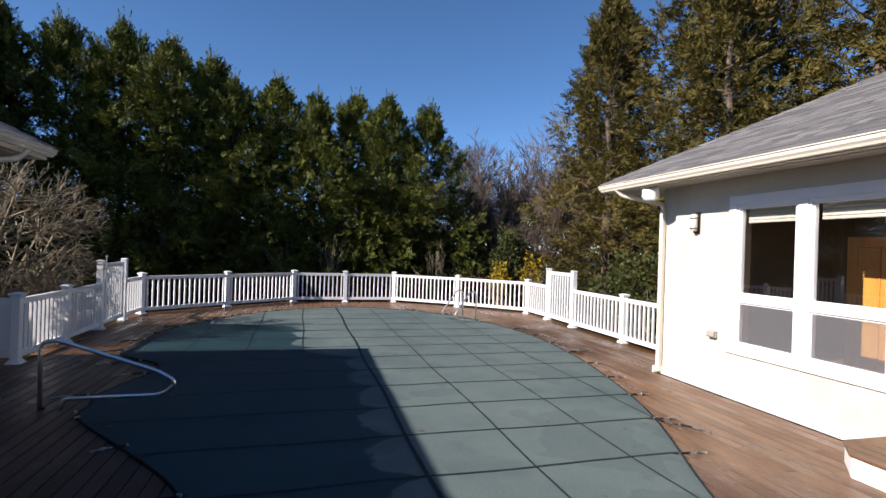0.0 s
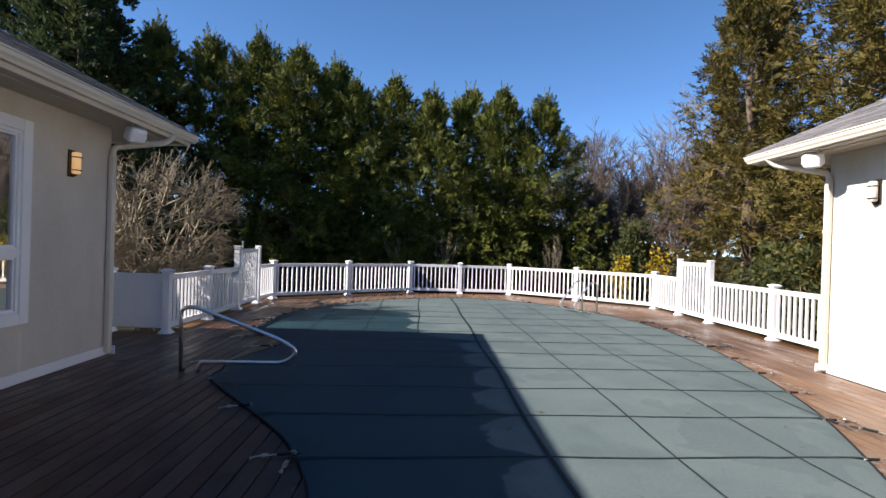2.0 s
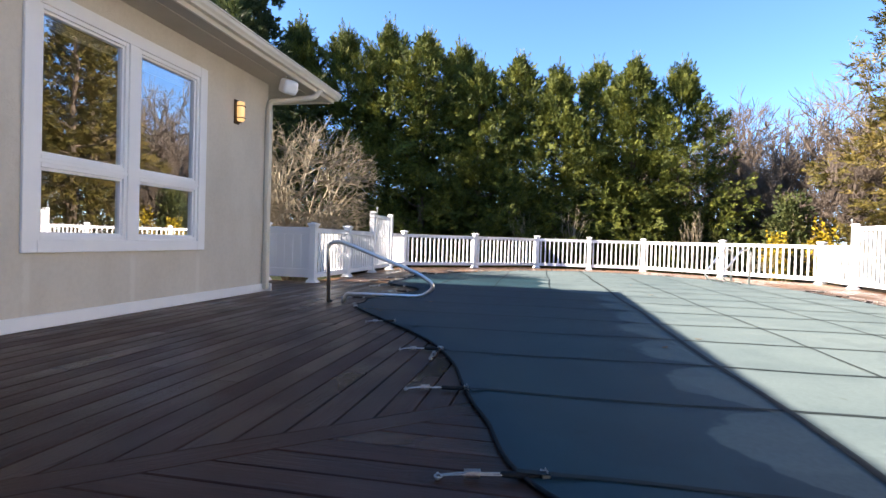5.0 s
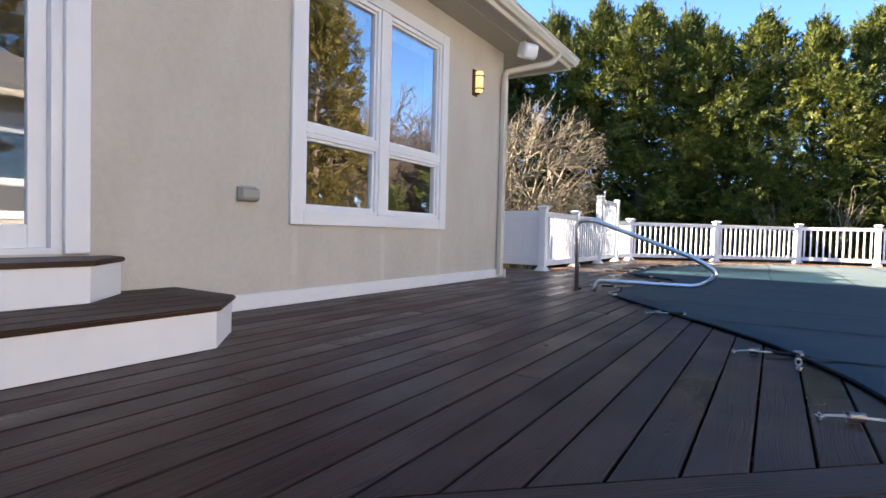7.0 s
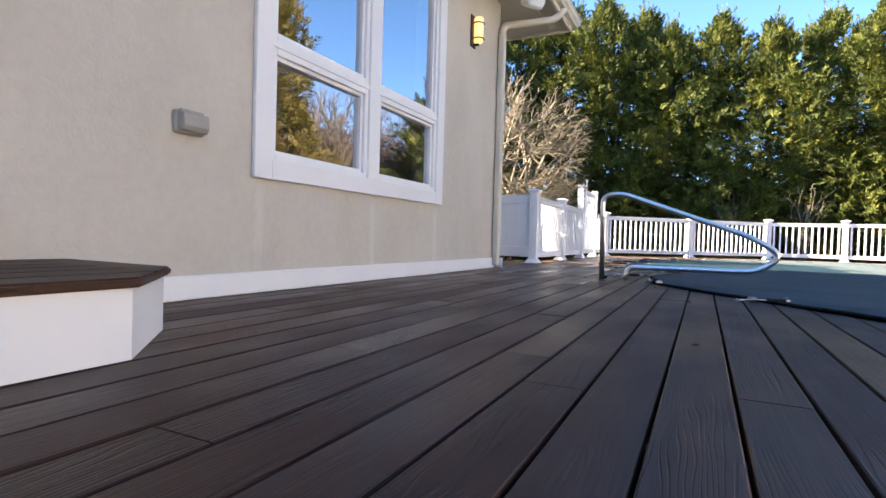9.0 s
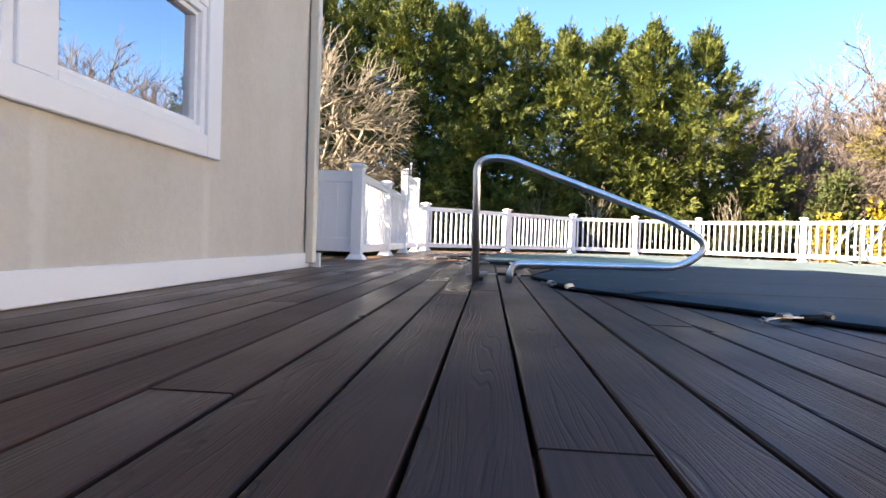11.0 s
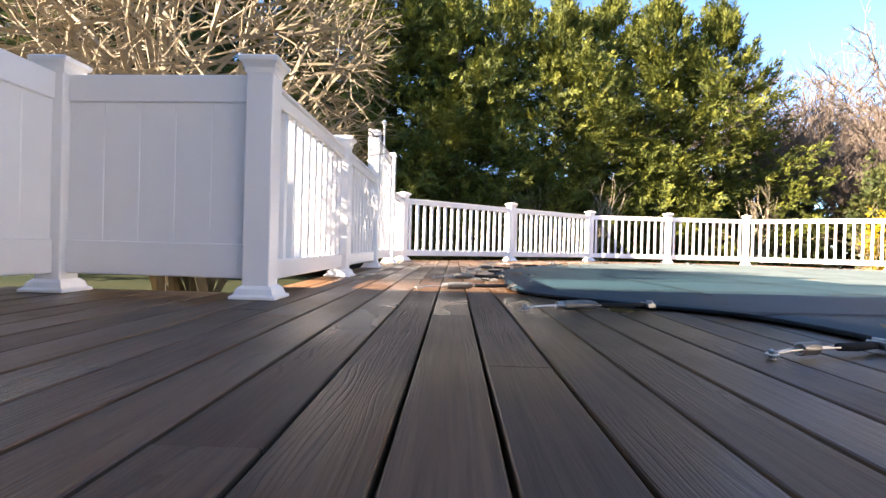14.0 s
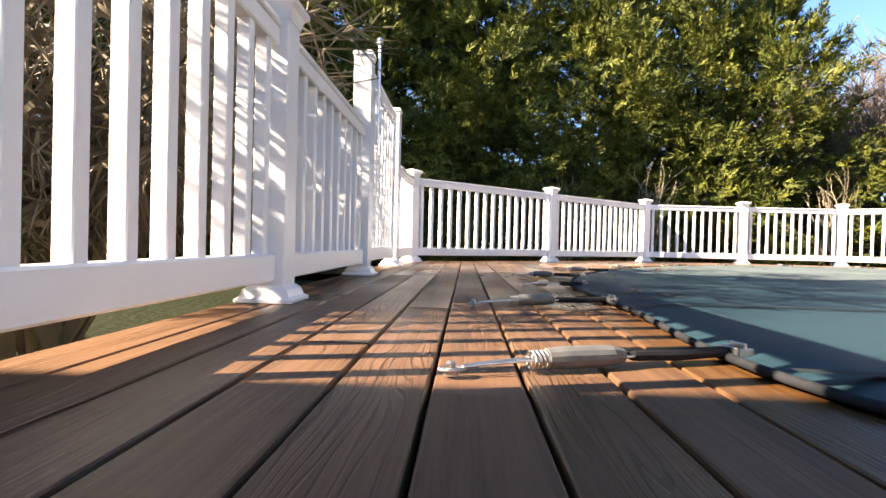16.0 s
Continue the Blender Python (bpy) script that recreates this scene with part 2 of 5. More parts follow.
def shingle_mat():
    m, nt, b = mat_new("asphalt_shingle")
    geo = nt.nodes.new("ShaderNodeNewGeometry")
    c = ramp(nt, geo.outputs["Random Per Island"], [(0.0, (0.085, 0.082, 0.082)), (0.5, (0.13, 0.125, 0.125)), (1.0, (0.18, 0.172, 0.17))])
    c = blend(nt, "MULTIPLY", 0.5, c, ramp(nt, tex_noise(nt, 90, 3), [(0.3, (0.6, 0.6, 0.6)), (0.7, (1.2, 1.2, 1.2))]))
    nt.links.new(c, b.inputs["Base Color"])
    b.inputs["Roughness"].default_value = 0.92
    return m


def wood_mat(name, c1, c2, stretch, rough=0.4):
    m, nt, b = mat_new(name)
    g = tex_noise(nt, 14, 5, stretch)
    nt.links.new(ramp(nt, g, [(0.3, c1), (0.7, c2)]), b.inputs["Base Color"])
    b.inputs["Roughness"].default_value = rough
    return m


def lamp_glass_mat():
    m, nt, b = mat_new("amber_lamp_glass")
    b.inputs["Base Color"].default_value = (0.85, 0.66, 0.38, 1)
    b.inputs["Roughness"].default_value = 0.35
    b.inputs["Emission Color"].default_value = (1.0, 0.56, 0.20, 1)
    b.inputs["Emission Strength"].default_value = 0.20
    return m


def screen_mat():
    m, nt, b = mat_new("insect_screen")
    b.inputs["Base Color"].default_value = (0.16, 0.16, 0.17, 1)
    b.inputs["Roughness"].default_value = 0.7
    tr = nt.nodes.new("ShaderNodeBsdfTransparent")
    mx = nt.nodes.new("ShaderNodeMixShader")
    mx.inputs[0].default_value = 0.55
    nt.links.new(tr.outputs[0], mx.inputs[1])
    nt.links.new(b.outputs[0], mx.inputs[2])
    nt.links.new(mx.outputs[0], nt.nodes["Material Output"].inputs[0])
    return m


STUCCO = stucco_mat()
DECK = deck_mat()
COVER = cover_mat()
VINYL = simple_mat("white_vinyl", (0.78, 0.79, 0.80), (0.83, 0.83, 0.83), 1.4, 0.38, bump_s=0.05, bump_scale=8)
TRIM = simple_mat("white_trim_paint", (0.76, 0.77, 0.78), (0.82, 0.82, 0.82), 2.0, 0.45, bump_s=0.06, bump_scale=30)
CREAM = simple_mat("cream_aluminium", (0.60, 0.55, 0.45), (0.68, 0.63, 0.53), 1.2, 0.42)
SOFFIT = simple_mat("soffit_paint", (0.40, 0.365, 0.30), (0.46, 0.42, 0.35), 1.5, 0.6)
STEEL = simple_mat("stainless_steel", (0.74, 0.73, 0.70), (0.84, 0.83, 0.80), 6, 0.30, 1.0, 0.05, 120)
SPRING = simple_mat("spring_steel", (0.40, 0.385, 0.36), (0.52, 0.50, 0.47), 30, 0.38, 1.0)
BRONZE = simple_mat("dark_bronze", (0.03, 0.024, 0.018), (0.055, 0.042, 0.03), 20, 0.45, 0.6)
BLACK_WEB = simple_mat("black_webbing", (0.010, 0.011, 0.013), (0.022, 0.024, 0.026), 30, 0.8, bump_s=0.3, bump_scale=300, spec=0.12)
STRAP = simple_mat("dark_green_strap", (0.010, 0.016, 0.017), (0.020, 0.028, 0.029), 12, 0.7, bump_s=0.3, bump_scale=250, spec=0.15)
GREY_BOX = simple_mat("grey_outlet_plastic", (0.30, 0.29, 0.26), (0.38, 0.36, 0.32), 20, 0.5)
SHINGLE = shingle_mat()
BARK = simple_mat("bark", (0.075, 0.055, 0.04), (0.17, 0.13, 0.10), 7, 0.95, bump_s=0.8, bump_scale=18, bump_d=0.02, spec=0.1)
TWIG = simple_mat("pale_twig", (0.165, 0.13, 0.082), (0.28, 0.23, 0.15), 3, 0.85)
TWIG_RED = simple_mat("reddish_twig", (0.075, 0.055, 0.041), (0.125, 0.094, 0.071), 1.2, 0.9)
TWIG_PALE = simple_mat("pale_branch", (0.12, 0.10, 0.078), (0.185, 0.155, 0.12), 1.5, 0.85)
LEAF = leaf_mat("cypress_leaf", (0.029, 0.040, 0.011), (0.092, 0.108, 0.022), (0.185, 0.182, 0.034), 1.4, 0.10)
LEAF_OLIVE = leaf_mat("cedar_leaf", (0.044, 0.042, 0.012), (0.104, 0.086, 0.023), (0.175, 0.124, 0.038), 0.8, 0.15)
LEAF_PINE = leaf_mat("pine_leaf", (0.022, 0.038, 0.020), (0.045, 0.065, 0.026), (0.085, 0.095, 0.035), 0.7)
SCREEN_MESH = screen_mat()
YELLOW = leaf_mat("forsythia_flower", (0.26, 0.18, 0.015), (0.38, 0.27, 0.025), (0.48, 0.36, 0.04), 3.0, 0.25)
SHRUB_LEAF = leaf_mat("undergrowth_leaf", (0.03, 0.045, 0.018), (0.07, 0.085, 0.03), (0.14, 0.13, 0.05), 1.5)
DRY_LEAF = leaf_mat("dry_leaf", (0.12, 0.07, 0.035), (0.20, 0.125, 0.06), (0.30, 0.20, 0.11), 6.0, 0.15)
GROUND = simple_mat("ground_grass", (0.010, 0.017, 0.007), (0.028, 0.028, 0.014), 0.35, 0.95, bump_s=0.8, bump_scale=9, bump_d=0.05, spec=0.05)
SOIL = simple_mat("leaf_litter", (0.018, 0.015, 0.011), (0.046, 0.035, 0.023), 1.1, 0.95, bump_s=0.8, bump_scale=14, bump_d=0.04, spec=0.05)
GLASS = glass_mat("window_glass")
GLASS_COATED = glass_mat("coated_window_glass", 0.52)
SLEEVE = simple_mat("grey_vinyl_sleeve", (0.075, 0.075, 0.07), (0.13, 0.13, 0.12), 30, 0.4, bump_s=0.4, bump_scale=90)
ROOM = simple_mat("room_paint", (0.26, 0.22, 0.17), (0.31, 0.27, 0.21), 1.0, 0.8)
ROOM_DARK = simple_mat("dim_room_paint", (0.34, 0.29, 0.22), (0.40, 0.35, 0.27), 1.0, 0.8)
FLOOR_WOOD = wood_mat("room_floor", (0.24, 0.14, 0.07), (0.34, 0.21, 0.11), (1, 0.1, 1))
DOOR_WOOD = wood_mat("orange_door_wood", (0.66, 0.30, 0.05), (0.80, 0.40, 0.09), (1, 1, 0.08))
BLIND = simple_mat("blind_fabric", (0.62, 0.58, 0.50), (0.70, 0.66, 0.58), 3, 0.8)
LAMP_ON = lamp_glass_mat()
LAMP_OFF = simple_mat("frosted_lamp_glass", (0.66, 0.62, 0.52), (0.74, 0.70, 0.60), 12, 0.3)
SHED_PAINT = simple_mat("blue_grey_siding", (0.26, 0.33, 0.36), (0.32, 0.40, 0.43), 2, 0.7)


# ---- building blocks ----
def thing(name, at=(0, 0, 0), label="", category="", group="", kind="", turn=0.0):
    ob = new(name)
    ob.empty_display_size = 0.1
    ob.matrix_basis = pose(*at, 0, 0, turn)
    return tagged(ob, label, category, group, kind)


def part(name, bm, material, parent=None, label="", smooth=False):
    me = bpy.data.meshes.new(name)
    bmesh.ops.recalc_face_normals(bm, faces=bm.faces)
    bm.to_mesh(me)
    bm.free()
    return link_mesh(name, me, material, parent, label, smooth)


def link_mesh(name, me, material, parent=None, label="", smooth=False):
    if material and not me.materials:
        me.materials.append(material)
    if smooth:
        me.polygons.foreach_set("use_smooth", [True] * len(me.polygons))
    ob = new(name, me)
    ob.parent = parent
    if label:
        ob["label"] = label
    return ob


def box(bm, x0, x1, y0, y1, z0, z1, bev=0.0, seg=1):
    r = bmesh.ops.create_cube(bm, size=1.0, matrix=Matrix.LocRotScale(((x0 + x1) / 2, (y0 + y1) / 2, (z0 + z1) / 2), None, (x1 - x0, y1 - y0, z1 - z0)))
    if bev:
        vs = set(r["verts"])
        es = [e for e in bm.edges if e.verts[0] in vs and e.verts[1] in vs]
        bmesh.ops.bevel(bm, geom=es, offset=bev, segments=seg, affect="EDGES", profile=0.5)


def boxes(*items, bev=0.0):
    bm = bmesh.new()
    for it in items:
        box(bm, *it, bev=bev)
    return bm


def slab(bm, poly, z0, z1):
    """A flat prism over a plan outline."""
    lo = [bm.verts.new((x, y, z0)) for x, y in poly]
    hi = [bm.verts.new((x, y, z1)) for x, y in poly]
    n = len(poly)
    bm.faces.new(hi)
    bm.faces.new(lo[::-1])
    for i in range(n):
        bm.faces.new((lo[i], lo[(i + 1) % n], hi[(i + 1) % n], hi[i]))


def tube(bm, pts, radius, sides=10, closed=False):
    """A round bar along points; radius is one number or one for each point."""
    pts = [Vector(p) for p in pts]
    n = len(pts)
    rad = radius if isinstance(radius, (list, tuple)) else [radius] * n
    rings = []
    up = None
    for i, p in enumerate(pts):
        a = pts[(i - 1) % n] if closed or i else p
        b = pts[(i + 1) % n] if closed or i < n - 1 else p
        d = (b - a).normalized()
        if up is None:
            up = d.orthogonal().normalized()
        up = (up - d * up.dot(d)).normalized()
        side = d.cross(up)
        rings.append([bm.verts.new(p + (up * math.cos(w) + side * math.sin(w)) * rad[i]) for w in (2 * math.pi * k / sides for k in range(sides))])
    for i in range(n if closed else n - 1):
        r0, r1 = rings[i], rings[(i + 1) % n]
        for k in range(sides):
            bm.faces.new((r0[k], r0[(k + 1) % sides], r1[(k + 1) % sides], r1[k]))
    if not closed:
        bm.faces.new(rings[0][::-1])
        bm.faces.new(rings[-1])


def bent(corners, r, steps=6):
    """Points along a path with its inner corners rounded."""
    c = [Vector(p) for p in corners]
    out = [c[0]]
    for i in range(1, len(c) - 1):
        a, b = (c[i - 1] - c[i]), (c[i + 1] - c[i])
        d = min(r, a.length * 0.48, b.length * 0.48)
        p0, p1 = c[i] + a.normalized() * d, c[i] + b.normalized() * d
        for k in range(steps + 1):
            t = k / steps
            out.append(p0 * (1 - t) ** 2 + c[i] * 2 * t * (1 - t) + p1 * t * t)
    out.append(c[-1])
    return out


def lathe(bm, profile, sides=16, at=(0, 0, 0)):
    rings = [[bm.verts.new((at[0] + r * math.cos(2 * math.pi * k / sides), at[1] + r * math.sin(2 * math.pi * k / sides), at[2] + z)) for k in range(sides)] for r, z in profile]
    for a, b in zip(rings, rings[1:]):
        for k in range(sides):
            bm.faces.new((a[k], a[(k + 1) % sides], b[(k + 1) % sides], b[k]))
    bm.faces.new(rings[0][::-1])
    bm.faces.new(rings[-1])


def square_loft(bm, profile):
    """A square post of changing half-width: rows of (half, z)."""
    rings = [[bm.verts.new((h * sx, h * sy, z)) for sx, sy in ((-1, -1), (1, -1), (1, 1), (-1, 1))] for h, z in profile]
    for a, b in zip(rings, rings[1:]):
        for k in range(4):
            bm.faces.new((a[k], a[(k + 1) % 4], b[(k + 1) % 4], b[k]))
    bm.faces.new(rings[0][::-1])
    bm.faces.new(rings[-1])


def quads_mesh(name, corners):
    """A mesh of loose quads from an (n, 4, 3) array."""
    n = len(corners)
    me = bpy.data.meshes.new(name)
    me.vertices.add(4 * n)
    me.vertices.foreach_set("co", np.ascontiguousarray(corners, dtype=np.float32).ravel())
    me.loops.add(4 * n)
    me.loops.foreach_set("vertex_index", np.arange(4 * n, dtype=np.int32))
    me.polygons.add(n)
    me.polygons.foreach_set("loop_start", np.arange(0, 4 * n, 4, dtype=np.int32))
    me.update(calc_edges=True)
    return me


# ---- plan ----
WALL_L, WALL_R, CORNER_Y = -3.68, 5.94, 7.31
EAVE_L, EAVE_R, EAVE_Y, EAVE_Z = -3.02, 5.27, 8.38, 3.08
WALL_H, SOFFIT_Z, PITCH = 2.99, 2.955, 0.525
BACK_Y = -5.0
PITCH_BOARD = 0.1473
GAP_X = -2.945
GROUND_Z = -0.55
POOL_KNOTS = [(0.40, 2.0), (0.05, 2.72), (-0.12, 3.2), (-0.28, 3.75), (-0.58, 4.4), (-1.06, 5.08), (-1.83, 6.12), (-1.90, 6.6), (-1.97, 7.0), (-1.82, 7.6), (-1.66, 8.2), (-1.78, 8.75), (-2.26, 9.2), (-2.53, 9.65), (-2.50, 10.5), (-2.46, 11.7),
              (-1.95, 13.2), (-0.6, 15.2), (1.35, 16.2), (3.1, 15.7), (4.4, 14.2), (5.05, 12.4), (5.3, 10.6), (5.15, 8.6), (4.85, 7.0), (4.4, 5.4), (3.75, 3.9), (3.0, 2.4), (1.7, 1.45)]


def smooth_loop(knots, steps):
    out = []
    n = len(knots)
    k = [Vector(p) for p in knots]
    for i in range(n):
        p0, p1, p2, p3 = k[i - 1], k[i], k[(i + 1) % n], k[(i + 2) % n]
        for s in range(steps):
            t = s / steps
            out.append(0.5 * (2 * p1 + (p2 - p0) * t + (2 * p0 - 5 * p1 + 4 * p2 - p3) * t * t + (3 * p1 - p0 - 3 * p2 + p3) * t ** 3))
    return out


POOL = smooth_loop(POOL_KNOTS, 10)


def crossings(poly, axis, value):
    """Sorted places along the other axis where the line axis = value cuts an outline."""
    out = []
    for a, b in zip(poly, poly[1:] + poly[:1]):
        if (a[axis] > value) != (b[axis] > value):
            t = (value - a[axis]) / (b[axis] - a[axis])
            out.append(a[1 - axis] + t * (b[1 - axis] - a[1 - axis]))
    return sorted(out)


# ---- ground ----
bm = bmesh.new()
bmesh.ops.create_grid(bm, x_segments=90, y_segments=90, size=1500, matrix=Matrix.Translation((0, 0, GROUND_Z)))
tagged(part("ground", bm, GROUND), "rough winter lawn and soil around the deck", "ground", kind="structure")


def litter_bed(name, x0, x1, y0, y1, z, seed):
    rng = random.Random(seed)
    bm = bmesh.new()
    bmesh.ops.create_grid(bm, x_segments=40, y_segments=20, size=0.5, matrix=Matrix.LocRotScale(((x0 + x1) / 2, (y0 + y1) / 2, z), None, (x1 - x0, y1 - y0, 1)))
    for v in bm.verts:
        v.co.z += 0.10 * noise.noise(v.co * 0.7) + rng.uniform(0, 0.02)
    return tagged(part(name, bm, SOIL, smooth=True), "dark leaf litter under the hedge trees", "ground", kind="structure")


litter_bed("ground_bed", -16, 22, 18.6, 32, GROUND_Z + 0.12, 3)


# ---- houses ----
def wall_with_openings(name, x0, x1, y0, y1, z0, z1, openings, label):
    """A wall along y, pierced by openings (ya, yb, za, zb)."""
    bm = bmesh.new()
    y = y0
    for ya, yb, za, zb in sorted(openings):
        box(bm, x0, x1, y, ya, z0, z1)
        if za > z0:
            box(bm, x0, x1, ya, yb, z0, za)
        box(bm, x0, x1, ya, yb, zb, z1)
        y = yb
    box(bm, x0, x1, y, y1, z0, z1)
    bmesh.ops.remove_doubles(bm, verts=bm.verts, dist=1e-5)
    return tagged(part(name, bm, STUCCO), label, "wall", kind="structure")


WIN_Y0, WIN_Y1, WIN_Z0, WIN_Z1 = 3.84, 5.79, 0.718, 2.588
DOOR_LY = (0.30, 2.22)
DOOR_RY = (1.35, 3.27)
for side, wx, s, dy in (("left", WALL_L, 1, DOOR_LY), ("right", WALL_R, -1, DOOR_RY)):
    xa, xb = sorted((wx, wx - s * 0.22))
    wall_with_openings("wall_" + side, xa, xb, BACK_Y, CORNER_Y, GROUND_Z, WALL_H, [(WIN_Y0, WIN_Y1, WIN_Z0, WIN_Z1), (*dy, 0.42, 2.58)], "beige stucco house wall with faint water marks")
    xc, xd = sorted((wx - s * 0.22, wx - s * 10.5))
    tagged(part("wall_north_" + side, boxes((xc, xd, CORNER_Y - 0.22, CORNER_Y, GROUND_Z, WALL_H)), STUCCO), "beige stucco end wall of the house", "wall", kind="structure")
# unseen south wall added to cut the sky light from behind
tagged(part("wall_back_added", boxes((WALL_L + 0.002, WALL_R - 0.002, BACK_Y - 0.22, BACK_Y, GROUND_Z, 3.2)), STUCCO), "plain beige stucco wall, unseen, added to close the courtyard and block sky", "wall", kind="structure")


def roof_side(name, s, eave, wall_x, ey, ez):
    """A hipped roof whose slope faces the pool; s = 1 for the house on the west."""
    half = 6.2
    ridge_x = eave - s * half
    ridge_z = ez + PITCH * half
    hip_y = ey - half
    far_x = eave - s * 2 * half
    bm = bmesh.new()
    P = lambda x, y, z: bm.verts.new((x, y, z))
    a, b = P(eave, ey, ez), P(eave, BACK_Y - 0.3, ez)
    c, d = P(ridge_x, BACK_Y - 0.3, ridge_z), P(ridge_x, hip_y, ridge_z)
    e, f = P(far_x, ey, ez), P(far_x, BACK_Y - 0.3, ez)
    for face in ((a, b, c, d), (a, d, e), (d, c, f, e)):
        bm.faces.new(face)
    roof = tagged(part(name, bm, SHINGLE), "grey asphalt-shingle hip roof", "roof", kind="structure")
    # shingle courses on the slope over the pool and on the hip end
    rng = random.Random(5 if s > 0 else 6)
    quads = []
    course, length = 0.14, math.hypot(1, PITCH)
    nx, nz = PITCH / length, 1 / length
    rows = int(half * length / course)
    for r in range(rows):
        u0, u1 = r * course / length, (r + 1.35) * course / length
        if u1 > half:
            break
        end = ey - u0
        y = end
        first = rng.uniform(0.1, 0.33)
        while y > BACK_Y - 0.3:
            y2 = max(y - first, BACK_Y - 0.3)
            first = rng.choice((0.17, 0.25, 0.33, 0.33, 0.42))
            th = 0.006 + rng.uniform(0.0, 0.007)
            y1c, y2c = min(y, ey - u0), y2
            top = min(y1c, ey - u1)
            p = [(eave - s * u0 + s * nx * th, y1c, ez + PITCH * u0 + nz * th), (eave - s * u0 + s * nx * th, y2c + 0.004, ez + PITCH * u0 + nz * th),
                 (eave - s * u1, y2c + 0.004, ez + PITCH * u1 + 0.001), (eave - s * u1, top, ez + PITCH * u1 + 0.001)]
            quads.append(p)
            quads.append([p[0], p[1], (eave - s * u0, y2c + 0.004, ez + PITCH * u0 - 0.004), (eave - s * u0, y1c, ez + PITCH * u0 - 0.004)])
            y = y2
    link_mesh("shingle_course", quads_mesh("shingle_course", np.array(quads)), SHINGLE, roof)["kind"] = "stuff"
    # hip cap
    bm = bmesh.new()
    n = 40
    for i in range(n):
        t0, t1 = i / n * half, (i + 1.25) / n * half
        z0, z1 = ez + PITCH * t0 + 0.022, ez + PITCH * t1 + 0.010
        w = 0.10
        q = [(eave - s * t0 + 0, ey - t0, z0 + 0.01), (eave - s * t0 - s * 0.0, ey - t0 - w * 1.4, z0 - 0.02), (eave - s * t1, ey - t1 - w * 1.4, z1 - 0.02), (eave - s * t1, ey - t1, z1 + 0.01),
             (eave - s * (t0 + w * 1.4), ey - t0, z0 - 0.02), (eave - s * (t1 + w * 1.4), ey - t1, z1 - 0.02)]
        v = [bm.verts.new(c_) for c_ in q]
        bm.faces.new((v[0], v[1], v[2], v[3]))
        bm.faces.new((v[0], v[3], v[5], v[4]))
    part("hip_cap", bm, SHINGLE, roof)
    # soffit, fascia and gutter
    lo, hi = sorted((eave - s * 0.11, wall_x))
    bm = boxes((lo, hi, BACK_Y, ey - 0.11, SOFFIT_Z, SOFFIT_Z + 0.02))
    lo2, hi2 = sorted((wall_x, far_x))
    box(bm, lo2, hi2, CORNER_Y + 0.002, ey - 0.11, SOFFIT_Z, SOFFIT_Z + 0.02)
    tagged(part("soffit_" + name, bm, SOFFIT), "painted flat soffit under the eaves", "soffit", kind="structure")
    strip = boxes((eave - s * 0.33 - 0.012, eave - s * 0.33 + 0.012, BACK_Y, ey - 0.14, SOFFIT_Z - 0.010, SOFFIT_Z - 0.001))
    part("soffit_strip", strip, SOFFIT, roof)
    lo, hi = sorted((eave - s * 0.085, eave - s * 0.11))
    tagged(part("fascia_" + name, boxes((lo, hi, BACK_Y, ey - 0.085, SOFFIT_Z - 0.03, ez - 0.02)), CREAM), "cream fascia board", "fascia", kind="structure")
    lo, hi = sorted((eave - s * 0.11, far_x))
    tagged(part("fascia_end_" + name, boxes((lo, hi, ey - 0.11, ey - 0.085, SOFFIT_Z - 0.03, ez - 0.02)), CREAM), "cream fascia board", "fascia", kind="structure")
    # ogee gutter profile: distance out from the fascia and height
    prof = [(0.0, 0.0), (0.055, 0.0), (0.065, 0.025), (0.085, 0.05), (0.088, 0.088), (0.10, 0.092), (0.10, 0.104), (0.082, 0.104), (0.079, 0.055), (0.058, 0.03), (0.05, 0.008), (0.008, 0.008), (0.006, 0.1), (0.0, 0.1)]
    gz = ez - 0.105
    bm = bmesh.new()
    loops = []
    for y, mitre in ((BACK_Y, 0), (ey - 0.085, 1)):
        loops.append([bm.verts.new((eave - s * 0.085 + s * o, y + mitre * o, gz + z)) for o, z in prof])
    loops.append([bm.verts.new((far_x, ey - 0.085 + o, gz + z)) for o, z in prof])
    for l0, l1 in zip(loops, loops[1:]):
        for k in range(len(prof)):
            k2 = (k + 1) % len(prof)
            bm.faces.new((l0[k], l0[k2], l1[k2], l1[k]))
    tagged(part("rain_gutter", bm, CREAM), "cream aluminium rain gutter along the eaves", "gutter")


roof_side("roof_west", 1, EAVE_L, WALL_L, EAVE_Y, EAVE_Z)
roof_side("roof_east", -1, EAVE_R, WALL_R, 8.18, 3.045)


def downspout(wx, s):
    x, y = wx + s * 0.045, CORNER_Y - 0.035
    root = thing("downspout", (x, y, 0), "cream rectangular downspout at the house corner", "downspout", "corner downspouts")
    part("pipe", boxes((-0.033, 0.033, -0.042, 0.042, 0.035, 2.60), bev=0.008), CREAM, root)
    bm = bmesh.new()
    gx = (EAVE_L if s > 0 else EAVE_R) - s * 0.05 - x
    tube(bm, bent([(0, 0, 2.56), (0, 0.0, 2.70), (gx * 0.85, 0.42, 2.86), (gx, 0.46, EAVE_Z - 0.10)], 0.13), 0.040, 10)
    part("elbow", bm, CREAM, root, smooth=True)
    for z in (0.55, 1.9):
        part("strap", boxes((-0.036, 0.036, -0.045, 0.045, z, z + 0.03)), CREAM, root)


downspout(WALL_L, 1)
downspout(WALL_R, -1)

